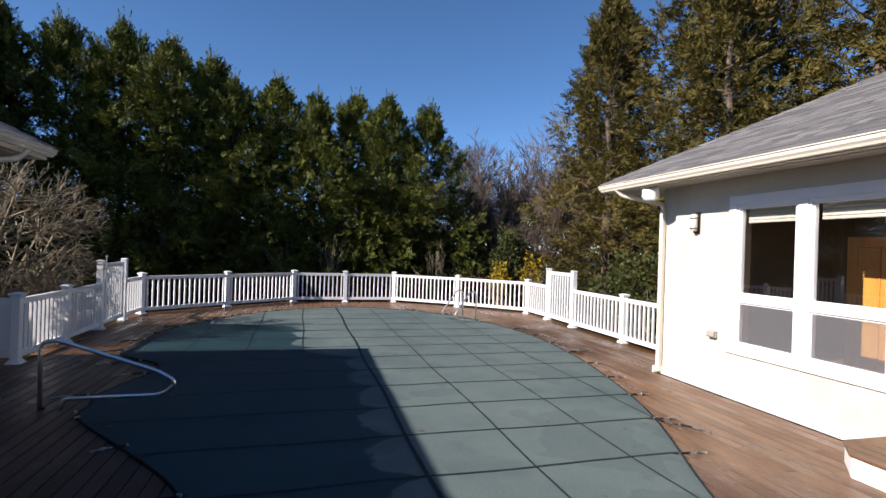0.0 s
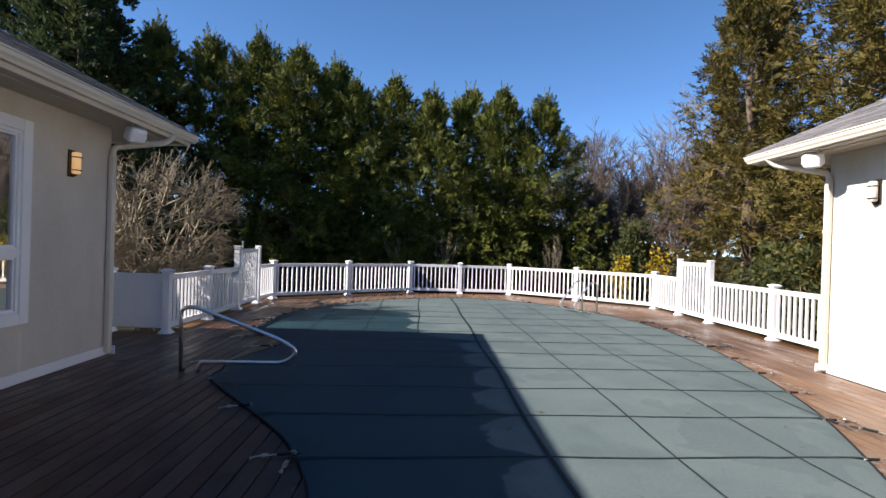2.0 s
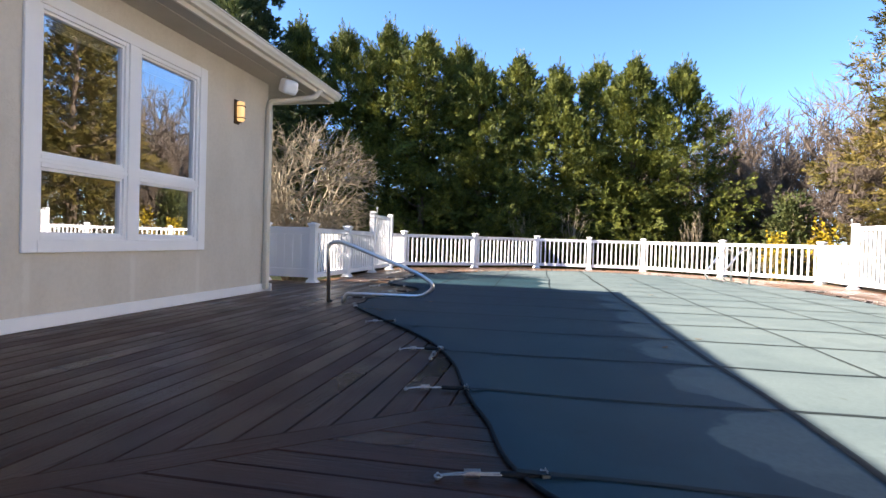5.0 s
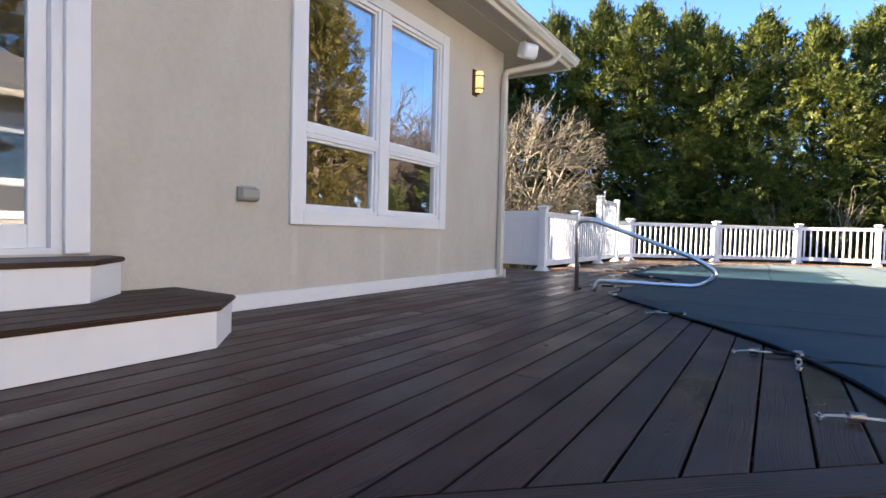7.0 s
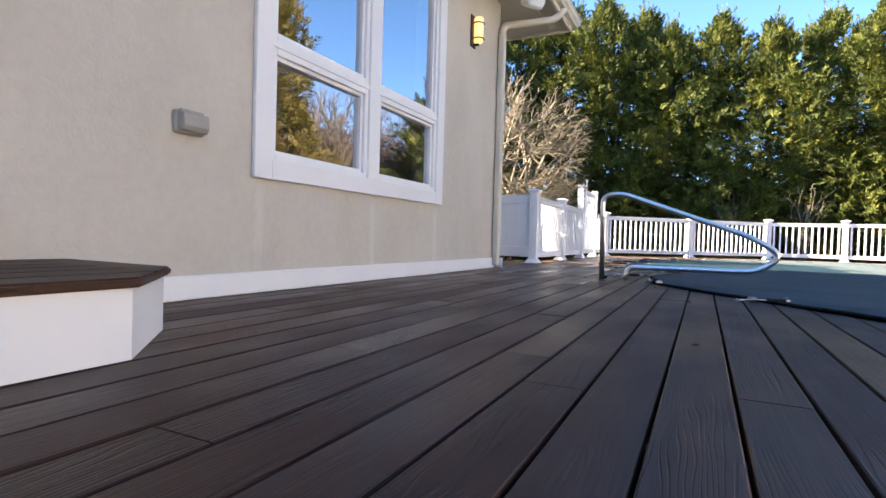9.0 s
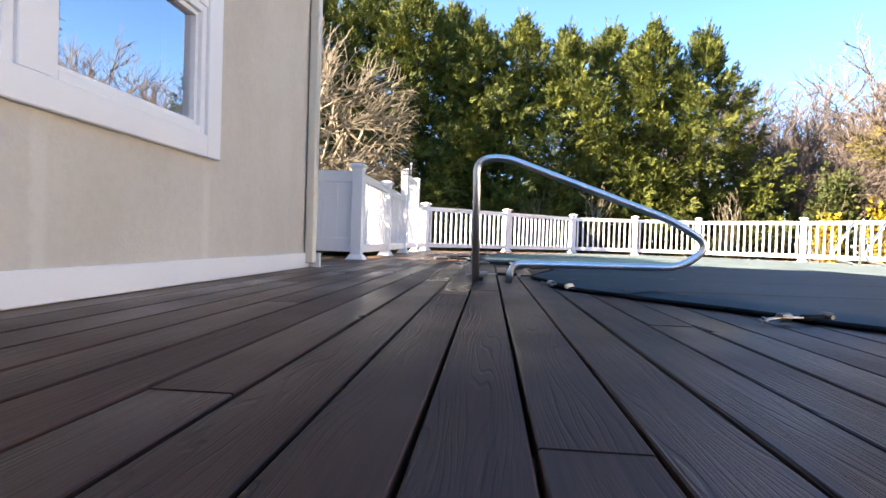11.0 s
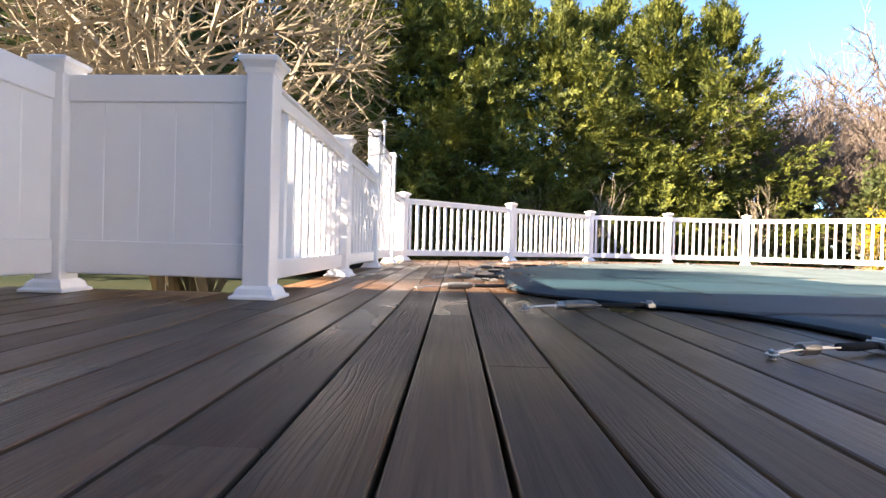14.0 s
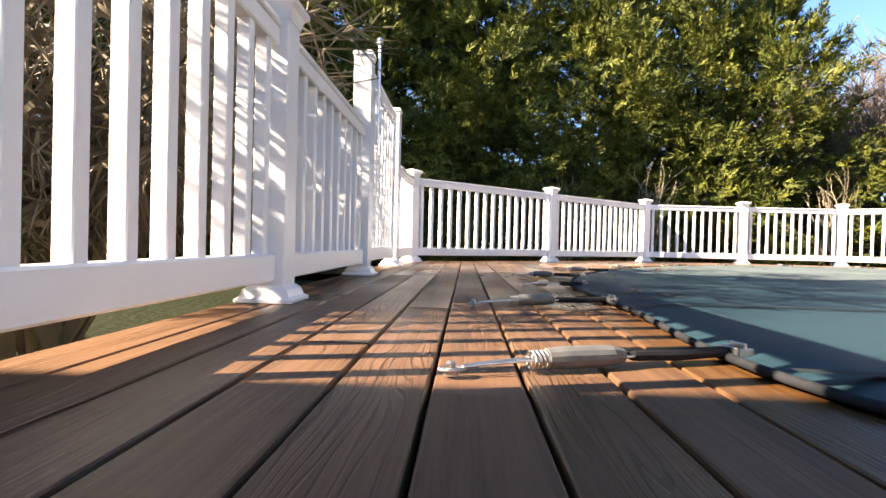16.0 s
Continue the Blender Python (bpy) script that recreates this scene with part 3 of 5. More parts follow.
for side, wx, s, dy in (("left", WALL_L, 1, DOOR_LY), ("right", WALL_R, -1, DOOR_RY)):
    x0, x1 = sorted((wx + s * 0.001, wx + s * 0.022))
    bm = boxes((x0, x1, dy[1] + 0.42, CORNER_Y - 0.002, 0.004, 0.115), (x0, x1, BACK_Y, dy[0] - 0.6, 0.004, 0.115), bev=0.003)
    box(bm, *sorted((wx + s * 0.105, wx - s * 0.9)), CORNER_Y + 0.012, CORNER_Y + 0.034, 0.004, 0.115, 0.003)
    tagged(part("baseboard_" + side, bm, TRIM), "white painted skirting board at the foot of the wall", "baseboard", kind="structure")


def house_window(wx, s, name, tall_first):
    """A white double window: two tall panes over two low ones, a raised trim round it."""
    root = thing(name, (wx, 0, 0), "white-framed double window with a low pane under each tall one", "window", kind="structure")
    o = lambda a, b: tuple(sorted((s * a, s * b)))
    t = 0.105
    y0, y1, z0, z1 = WIN_Y0 - 0.125, WIN_Y1 + 0.125, WIN_Z0 - 0.105, WIN_Z1 + 0.12
    xa, xb = o(0.002, 0.030)
    part("window_trim", boxes((xa, xb, y0, WIN_Y0, z0, z1), (xa, xb, WIN_Y1, y1, z0, z1), (xa, xb, WIN_Y0, WIN_Y1, z0, WIN_Z0), (xa, xb, WIN_Y0, WIN_Y1, WIN_Z1, z1), bev=0.004), TRIM, root)
    mid = 4.815
    xm, xn = o(-0.06, 0.026)
    part("mullion", boxes((xm, xn, mid - 0.062, mid + 0.062, WIN_Z0, WIN_Z1), bev=0.004), TRIM, root)
    for ya, yb in ((WIN_Y0, mid - 0.062), (mid + 0.062, WIN_Y1)):
        for za, zb in ((WIN_Z0, 1.335), (1.365, WIN_Z1)):
            f = 0.038
            xc, xd = o(-0.075, 0.012)
            fr = part("window_frame", boxes((xc, xd, ya, ya + f, za, zb), (xc, xd, yb - f, yb, za, zb), (xc, xd, ya + f, yb - f, za, za + f), (xc, xd, ya + f, yb - f, zb - f, zb), bev=0.003), TRIM, root)
            xe, xf = o(-0.066, -0.010)
            g = f + 0.022
            part("glazing_bead", boxes((xe, xf, ya + f, ya + g, za + f, zb - f), (xe, xf, yb - g, yb - f, za + f, zb - f), (xe, xf, ya + g, yb - g, za + f, za + g), (xe, xf, ya + g, yb - g, zb - g, zb - f)), TRIM, root)
            bm = bmesh.new()
            vs = [bm.verts.new((s * -0.035, y, z)) for y, z in ((ya + g, za + g), (yb - g, za + g), (yb - g, zb - g), (ya + g, zb - g))]
            bm.faces.new(vs)
            pane = part("pane", bm, GLASS_COATED if s > 0 else GLASS, root)
            pane.visible_shadow = False
            if s < 0 and za == WIN_Z0:
                bm = bmesh.new()
                bm.faces.new([bm.verts.new((s * -0.016, y, z)) for y, z in ((ya + g, za + g), (yb - g, za + g), (yb - g, zb - g), (ya + g, zb - g))])
                part("insect_screen", bm, SCREEN_MESH, root, "grey insect screen over the low pane")
        xg, xh = o(-0.05, 0.018)
        part("transom", boxes((xg, xh, ya, yb, 1.335, 1.365)), TRIM, root)
        xg, xh = o(-0.16, -0.12)
        bl = bmesh.new()
        drop = 0.20 if s < 0 else 0.09
        for k in range(5):
            box(bl, xg, xh, ya + 0.05, yb - 0.05, WIN_Z1 - 0.04 - (k + 1) * drop / 5, WIN_Z1 - 0.04 - k * drop / 5 - 0.004, bev=0.006)
        part("blind", bl, BLIND, root, "raised pleated blind")


house_window(WALL_L, 1, "window_1", False)
house_window(WALL_R, -1, "window_2", True)


def glass_door(wx, s, dy, name):
    root = thing(name, (wx, 0, 0), "white-framed glass patio door at the top of the steps", "door", kind="structure")
    o = lambda a, b: tuple(sorted((s * a, s * b)))
    ya, yb, za, zb = dy[0], dy[1], 0.42, 2.58
    xa, xb = o(0.002, 0.034)
    part("door_trim", boxes((xa, xb, ya - 0.12, ya, za + 0.002, zb + 0.12), (xa, xb, yb, yb + 0.12, za + 0.002, zb + 0.12), (xa, xb, ya, yb, zb, zb + 0.12), bev=0.004), TRIM, root)
    xc, xd = o(-0.13, 0.0)
    part("door_frame", boxes((xc, xd, ya, ya + 0.05, za, zb), (xc, xd, yb - 0.05, yb, za, zb), (xc, xd, ya + 0.05, yb - 0.05, zb - 0.05, zb), (xc, xd, ya + 0.05, yb - 0.05, za, za + 0.03)), TRIM, root)
    mid = (ya + yb) / 2
    for p, q, dx in ((ya + 0.05, mid + 0.03, -0.09), (mid - 0.03, yb - 0.05, -0.045)):
        xe, xf = o(dx - 0.04, dx)
        w = 0.085
        leaf = part("door_leaf", boxes((xe, xf, p, p + w, za + 0.03, zb - 0.05), (xe, xf, q - w, q, za + 0.03, zb - 0.05), (xe, xf, p + w, q - w, za + 0.03, za + 0.15), (xe, xf, p + w, q - w, zb - 0.14, zb - 0.05), bev=0.004), TRIM, root)
        bm = bmesh.new()
        vs = [bm.verts.new((s * (dx - 0.02), y, z)) for y, z in ((p + w, za + 0.15), (q - w, za + 0.15), (q - w, zb - 0.14), (p + w, zb - 0.14))]
        bm.faces.new(vs)
        pane = part("pane", bm, GLASS, leaf)
        pane.visible_shadow = False


glass_door(WALL_L, 1, DOOR_LY, "door_1")
glass_door(WALL_R, -1, DOOR_RY, "door_2")


# ---- rooms behind the glass ----
def room(wx, s, paint, name):
    xa, xb = sorted((wx - s * 0.222, wx - s * 3.6))
    y0, y1 = -1.5, CORNER_Y - 0.222
    tagged(part("floor_" + name, boxes((xa, xb, y0, y1, 0.28, 0.36)), FLOOR_WOOD), "brown wooden floor of the room", "floor", kind="structure")
    tagged(part("ceiling_" + name, boxes((xa, xb, y0, y1, 2.72, 2.78)), paint), "plain room ceiling", "ceiling", kind="structure")
    xf = wx - s * 3.6
    xc, xd = sorted((xf, xf - s * 0.12))
    # added opening behind the east room lets sky light reach its door
    openings = [(1.0, 4.9, 0.5, 2.6)] if s < 0 else []
    bm = bmesh.new()
    y = y0
    for ya, yb, za, zb in openings:
        box(bm, xc, xd, y, ya, 0.28, 2.78)
        box(bm, xc, xd, ya, yb, 0.28, za)
        box(bm, xc, xd, ya, yb, zb, 2.78)
        y = yb
    box(bm, xc, xd, y, y1, 0.28, 2.78)
    tagged(part("wall_room_" + name, bm, paint), "plain painted inner wall", "wall", kind="structure")
    tagged(part("wall_cross_" + name, boxes((xa, xb, y0 - 0.1, y0, 0.28, 2.78)), paint), "plain painted inner wall", "wall", kind="structure")
    tagged(part("wall_end_" + name, boxes((xa, xb, y1 - 0.05, y1 - 0.002, 0.36, 2.72)), paint), "plain painted inner wall", "wall", kind="structure")


room(WALL_L, 1, ROOM_DARK, "west")
room(WALL_R, -1, ROOM, "east")

# orange panelled door standing open in the east room
root = thing("panel_door", (7.05, 5.17, 0.36), "orange varnished wooden panel door inside the house", "door", turn=3)
part("leaf", boxes((-0.02, 0.02, -0.9, 0.0, 0.01, 1.83), bev=0.003), DOOR_WOOD, root)
for z0, z1 in ((0.16, 0.80), (0.95, 1.70)):
    for y0, y1 in ((-0.79, -0.50), (-0.40, -0.11)):
        bm = boxes((-0.034, -0.019, y0, y1, z0, z0 + 0.03), (-0.034, -0.019, y0, y1, z1 - 0.03, z1), (-0.034, -0.019, y0, y0 + 0.03, z0 + 0.03, z1 - 0.03), (-0.034, -0.019, y1 - 0.03, y1, z0 + 0.03, z1 - 0.03), bev=0.004)
        part("moulding", bm, DOOR_WOOD, root)
bm = bmesh.new()
tube(bm, [(-0.02, -0.06, 0.95), (-0.07, -0.06, 0.95), (-0.07, -0.16, 0.95)], 0.010, 8)
part("door_handle", bm, STEEL, root, "steel lever handle", True)


# ---- steps ----
def steps(wx, s, y_end, name_label):
    """Two tiers with clipped corners; y_end is where the lower tier's tread ends."""
    root = thing("entry_steps", (wx, y_end, 0.0), name_label, "steps", "entry steps")
    X = lambda v: s * v
    for tier, (depth, back, z0, z1) in enumerate(((0.90, 0.0, 0.0, 0.207), (0.445, -0.375, 0.207, 0.409))):
        clip = 0.30 if tier == 0 else 0.27
        y1, y0 = back, -2.9 - back
        def plan(g):
            return [(X(0.024), y0 - g), (X(depth + g - clip), y0 - g), (X(depth + g), y0 - g + clip), (X(depth + g), y1 + g - clip), (X(depth + g - clip), y1 + g), (X(0.024), y1 + g)]
        bm = bmesh.new()
        slab(bm, plan(-0.014), z0 + 0.003, z1 - 0.027)
        part("riser", bm, TRIM, root, "white painted riser")
        bm = bmesh.new()
        slab(bm, plan(0.0), z1 - 0.026, z1)
        es = [e for e in bm.edges if abs(e.verts[0].co.z - e.verts[1].co.z) < 1e-6]
        bmesh.ops.bevel(bm, geom=es, offset=0.006, segments=2, affect="EDGES")
        part("tread", bm, DECK, root, "brown composite tread")
        # grooves between tread boards
        bm = bmesh.new()
        x = depth - 0.142
        while x > 0.05:
            box(bm, *sorted((X(x - 0.003), X(x + 0.003))), y0 + 0.16, y1 - 0.16, z1 - 0.002, z1 + 0.0008)
            x -= PITCH_BOARD
        part("tread_joint", bm, BLACK_WEB, root, "dark joint between tread boards")


steps(WALL_L, 1, 2.82, "two white-riser entry steps with brown treads and clipped corners")
steps(WALL_R, -1, 3.82, "two white-riser entry steps with brown treads by the sunny wall")


# ---- wall fittings ----
def sconce(wx, s, lit):
    root = thing("wall_sconce", (wx, 6.535, 2.22), "bronze-framed wall sconce with glowing amber glass" if lit else "bronze-framed wall sconce with frosted glass, unlit", "wall lamp", "wall sconces")
    X = lambda a, b: tuple(sorted((s * a, s * b)))
    part("back_plate", boxes((*X(0.002, 0.018), -0.055, 0.055, 0.0, 0.31), bev=0.004), BRONZE, root)
    bm = bmesh.new()
    lathe(bm, [(0.030, 0.035), (0.046, 0.045), (0.048, 0.27), (0.040, 0.282)], 16, (s * 0.068, 0, 0))
    part("shade", bm, LAMP_ON if lit else LAMP_OFF, root, "amber glass cylinder", True)
    for z in (0.075, 0.225):
        bm = bmesh.new()
        pts = [(s * (0.068 + 0.055 * math.cos(a)), 0.055 * math.sin(a), z) for a in (radians(-140 + 280 * k / 14) if s > 0 else radians(-140 + 280 * k / 14) for k in range(15))]
        pts = [(s * 0.018, pts[0][1], z)] + pts + [(s * 0.018, pts[-1][1], z)]
        tube(bm, pts, 0.0065, 6)
        part("band", bm, BRONZE, root)
    part("bracket", boxes((*X(0.015, 0.075), -0.012, 0.012, 0.012, 0.032), bev=0.003), BRONZE, root)


sconce(WALL_L, 1, True)
sconce(WALL_R, -1, False)


def outlet(wx, s, y):
    root = thing("outlet_box", (wx, y, 0.76), "grey weatherproof outlet cover on the stucco", "outlet", "outlet covers")
    X = lambda a, b: tuple(sorted((s * a, s * b)))
    part("base", boxes((*X(0.002, 0.03), -0.075, 0.075, 0.0, 0.10), bev=0.006), GREY_BOX, root)
    bm = bmesh.new()
    prof = [(0.03, 0.008), (0.062, 0.008), (0.075, 0.03), (0.070, 0.085), (0.03, 0.098)]
    ra = [bm.verts.new((s * x, -0.068, z)) for x, z in prof]
    rb = [bm.verts.new((s * x, 0.068, z)) for x, z in prof]
    n = len(prof)
    bm.faces.new(ra)
    bm.faces.new(rb[::-1])
    for k in range(n):
        bm.faces.new((ra[k], rb[k], rb[(k + 1) % n], ra[(k + 1) % n]))
    bmesh.ops.bevel(bm, geom=list(bm.edges), offset=0.004, segments=1, affect="EDGES")
    part("lid", bm, GREY_BOX, root)
    part("hinge", boxes((*X(0.028, 0.042), -0.06, 0.06, 0.094, 0.106), bev=0.002), GREY_BOX, root)


outlet(WALL_L, 1, 3.33)
outlet(WALL_R, -1, 6.16)


def speaker(wx, s):
    """A white outdoor speaker hung under the soffit."""
    root = thing("outdoor_speaker", (wx + s * 0.47, CORNER_Y - 0.30, SOFFIT_Z - 0.002), "white outdoor speaker bracketed under the soffit", "speaker", "soffit speakers", turn=-30 * s)
    bm = bmesh.new()
    box(bm, -0.085, 0.085, -0.11, 0.11, -0.095, 0.095, 0.045, 4)
    bmesh.ops.transform(bm, matrix=pose(0, 0, -0.128, 0, 24 * s, 0), verts=bm.verts)
    part("cabinet", bm, VINYL, root, smooth=True)
    part("grille", boxes((-0.055, 0.055, 0.106, 0.117, -0.185, -0.072), bev=0.005), VINYL, root, "pale grey grille")
    bm = bmesh.new()
    tube(bm, bent([(0, -0.05, 0.0), (0, -0.05, -0.05)], 0.02), 0.014, 8)
    part("bracket", bm, CREAM, root, smooth=True)


speaker(WALL_L, 1)
speaker(WALL_R, -1)


# ---- fence ----
POSTS = [(-3.71, 8.98), (-3.715, 10.62), (-3.72, 12.18), (-3.72, 13.60), (-3.66, 14.76), (-1.85, 16.30), (-0.03, 17.84), (1.62, 17.92), (3.28, 17.98), (5.17, 16.585), (6.91, 14.90), (6.92, 13.50), (6.92, 12.05), (6.95, 9.88), (6.95, 7.46)]
TALL = (2, 3, 11, 12)


def fence_post(x, y, turn, tall):
    root = thing("fence_post", (x, y, 0.0), "tall white vinyl gate post with a flat cap" if tall else "white vinyl fence post with a flared cap and skirt", "fence post", "deck fence posts", turn=turn)
    top = 1.40 if tall else 0.985
    h = 0.058
    bm = boxes((-h, h, -h, h, 0.004, top), bev=0.004)
    part("shaft", bm, VINYL, root)
    bm = bmesh.new()
    if tall:
        square_loft(bm, [(h + 0.006, top + 0.001), (h + 0.006, top + 0.02), (h - 0.01, top + 0.034)])
    else:
        square_loft(bm, [(h + 0.003, top - 0.022), (h + 0.006, top + 0.0), (h + 0.014, top + 0.016), (h + 0.026, top + 0.026), (h + 0.028, top + 0.042), (h + 0.018, top + 0.05), (0.02, top + 0.066)])
    part("cap", bm, VINYL, root)
    bm = bmesh.new()
    square_loft(bm, [(h + 0.040, 0.003), (h + 0.040, 0.014), (h + 0.026, 0.022), (h + 0.018, 0.045), (h + 0.004, 0.058)])
    part("skirt", bm, VINYL, root)
    return root


def bay(a, b, za=0.075, zb=0.955, name="railing", brace=False):
    """A picket panel between two post centres."""
    A, B = Vector(a), Vector(b)
    d = B - A
    n = d.length
    turn = math.degrees(math.atan2(d.y, d.x))
    root = thing(name, (A.x, A.y, 0.0), "white vinyl pool gate with square pickets and a diagonal brace" if brace else "white vinyl deck railing with square balusters between posts", "gate" if brace else "railing", "" if brace else "deck fence panels", turn=turn)
    e0, e1 = 0.06, n - 0.06
    if brace:
        e0, e1 = 0.08, n - 0.08
    part("top_rail", boxes((e0, e1, -0.028, 0.028, zb - 0.085, zb - 0.022), (e0, e1, -0.038, 0.038, zb - 0.022, zb), bev=0.006), VINYL, root)
    part("bottom_rail", boxes((e0, e1, -0.028, 0.028, za, za + 0.092), bev=0.006), VINYL, root)
    count = max(2, round((e1 - e0) / 0.143))
    step = (e1 - e0) / count
    me = bpy.data.meshes.new("baluster")
    bm = boxes((-0.0195, 0.0195, -0.0195, 0.0195, za + 0.090, zb - 0.083), bev=0.003)
    bm.to_mesh(me)
    bm.free()
    for k in range(count):
        ob = link_mesh("baluster", me, VINYL, root)
        ob.location = (e0 + step * (k + 0.5), 0, 0)
    if brace:
        for x in (e0, e1 - 0.07):
            part("gate_stile", boxes((x, x + 0.07, -0.03, 0.03, za - 0.01, zb + 0.01), bev=0.004), VINYL, root)
        bm = bmesh.new()
        tube(bm, [(e0 + 0.08, 0.036, zb - 0.12), (e1 - 0.08, 0.036, za + 0.13)], 0.008, 8)
        part("brace_rod", bm, CREAM, root, "thin diagonal brace rod")
        bm = bmesh.new()
        tube(bm, [(e0 - 0.05, -0.09, 0.85), (e0 - 0.05, -0.09, 1.50)], 0.010, 8)
        lathe(bm, [(0.012, 1.49), (0.024, 1.50), (0.024, 1.525), (0.010, 1.54)], 10, (e0 - 0.05, -0.09, 0))
        part("latch_rod", bm, STEEL, root, "grey magnetic latch with a pull knob")
    return root


for i, (x, y) in enumerate(POSTS):
    a = Vector(POSTS[max(i - 1, 0)])
    b = Vector(POSTS[min(i + 1, len(POSTS) - 1)])
    turn = math.degrees(math.atan2((b - a).y, (b - a).x))
    fence_post(x, y, turn - 90 if i < 5 else turn, i in TALL)
for i, (a, b) in enumerate(zip(POSTS, POSTS[1:])):
    if i in (2, 11):
        bay(a, b, 0.085, 1.36, "pool_gate", True)
    else:
        bay(a, b)

# privacy screen beside the house
SCREEN = [(-3.71, 8.98), (-4.65, 9.03), (-4.65, 7.42)]
fence_post(*SCREEN[1], 0, False)
for a, b in zip(SCREEN, SCREEN[1:]):
    A, B = Vector(a), Vector(b)
    n = (B - A).length
    root = thing("privacy_fence", (A.x, A.y, 0), "solid white vinyl privacy panel with tongue-and-groove boards", "fence panel", "privacy panels", turn=math.degrees(math.atan2((B - A).y, (B - A).x)))
    part("top_rail", boxes((0.06, n - 0.06, -0.026, 0.026, 0.845, 0.965), bev=0.005), VINYL, root)
    part("bottom_rail", boxes((0.06, n - 0.06, -0.026, 0.026, 0.085, 0.235), bev=0.005), VINYL, root)
    count = round((n - 0.12) / 0.175)
    w = (n - 0.12) / count
    for k in range(count):
        part("board", boxes((0.06 + k * w + 0.0003, 0.06 + (k + 1) * w - 0.0003, -0.014, 0.014, 0.234, 0.846), bev=0.0022), VINYL, root)


# ---- pool cover ----
def cover_z(x, y):
    return 0.030 + 0.008 * noise.noise(Vector((x * 0.9, y * 0.9, 3.1))) + 0.004 * noise.noise(Vector((x * 3.0, y * 3.0, 7.7)))


centre = Vector((1.45, 9.0))
bm = bmesh.new()
RINGS = 34
rows_v = []
mid_v = bm.verts.new((centre.x, centre.y, cover_z(*centre)))
for r in range(1, RINGS + 1):
    t = r / RINGS
    ring = []
    for p in POOL:
        q = centre + (p - centre) * t
        z = cover_z(q.x, q.y) if r < RINGS else 0.012
        ring.append(bm.verts.new((q.x, q.y, z)))
    rows_v.append(ring)
n = len(POOL)
for k in range(n):
    bm.faces.new((mid_v, rows_v[0][k], rows_v[0][(k + 1) % n]))
    for a, b in zip(rows_v, rows_v[1:]):
        bm.faces.new((a[k], b[k], b[(k + 1) % n], a[(k + 1) % n]))
cover = tagged(part("pool_cover", bm, COVER, smooth=True), "grey-green mesh safety cover stretched over the pool, water-stained, with painted-in shade", "pool cover")
bm = bmesh.new()
tube(bm, [(p.x, p.y, 0.0135 + 0.004 * noise.noise(Vector((p.x * 2.6, p.y * 2.6, 0)))) for p in POOL], 0.009, 8, True)
part("hem", bm, BLACK_WEB, cover, "dark rolled hem", True)


def ribbon(bm, pts, half, lift):
    prev = None
    for i, p in enumerate(pts):
        d = (pts[min(i + 1, len(pts) - 1)] - pts[max(i - 1, 0)]).normalized()
        sd = Vector((-d.y, d.x)) * half
        row = [bm.verts.new((p.x + k * sd.x, p.y + k * sd.y, cover_z(p.x, p.y) + lift)) for k in (-1, 1)]
        if prev:
            bm.faces.new((prev[0], prev[1], row[1], row[0]))
        prev = row


SLANT = 0.04
STRAP_Y = [2.21 + 0.945 * k for k in range(15)]
STRAP_X = [-1.47 + 0.965 * k for k in range(7)]
ends = []
for k, y in enumerate(STRAP_Y):
    cut = crossings(POOL, 1, y)
    if len(cut) < 2:
        continue
    xa, xb = cut[0], cut[-1]
    m = max(2, int((xb - xa) / 0.12))
    bm = bmesh.new()
    wob = random.Random(40 + k)
    ph = wob.uniform(0, 6)
    ribbon(bm, [Vector((xa + (xb - xa) * i / m, y + SLANT * (xa + (xb - xa) * i / m - 1.3) + 0.012 * math.sin(ph + i * 0.33))) for i in range(m + 1)], 0.015, 0.004)
    part("strap", bm, STRAP, cover, "dark strap sewn across the cover")
    ends += [(xa, y + SLANT * (xa - 1.3), -1, 0.0), (xb, y + SLANT * (xb - 1.3), 1, 0.0)]
for k, x in enumerate(STRAP_X):
    cut = crossings(POOL, 0, x)
    if len(cut) < 2:
        continue
    ya, yb = cut[0] if x > 1 else 9.4, cut[-1]
    m = max(2, int((yb - ya) / 0.12))
    bm = bmesh.new()
    ph = k * 1.7
    ribbon(bm, [Vector((x - 0.015 * (ya + (yb - ya) * i / m - 4) + 0.014 * math.sin(ph + i * 0.21), ya + (yb - ya) * i / m)) for i in range(m + 1)], 0.020 if k == 3 else 0.010, 0.006)
    part("strap", bm, STRAP, cover, "dark strap sewn along the cover")
    ends += [(x, yb, 0, 1)] + ([(x, ya, 0, -1)] if x > 1 else [])


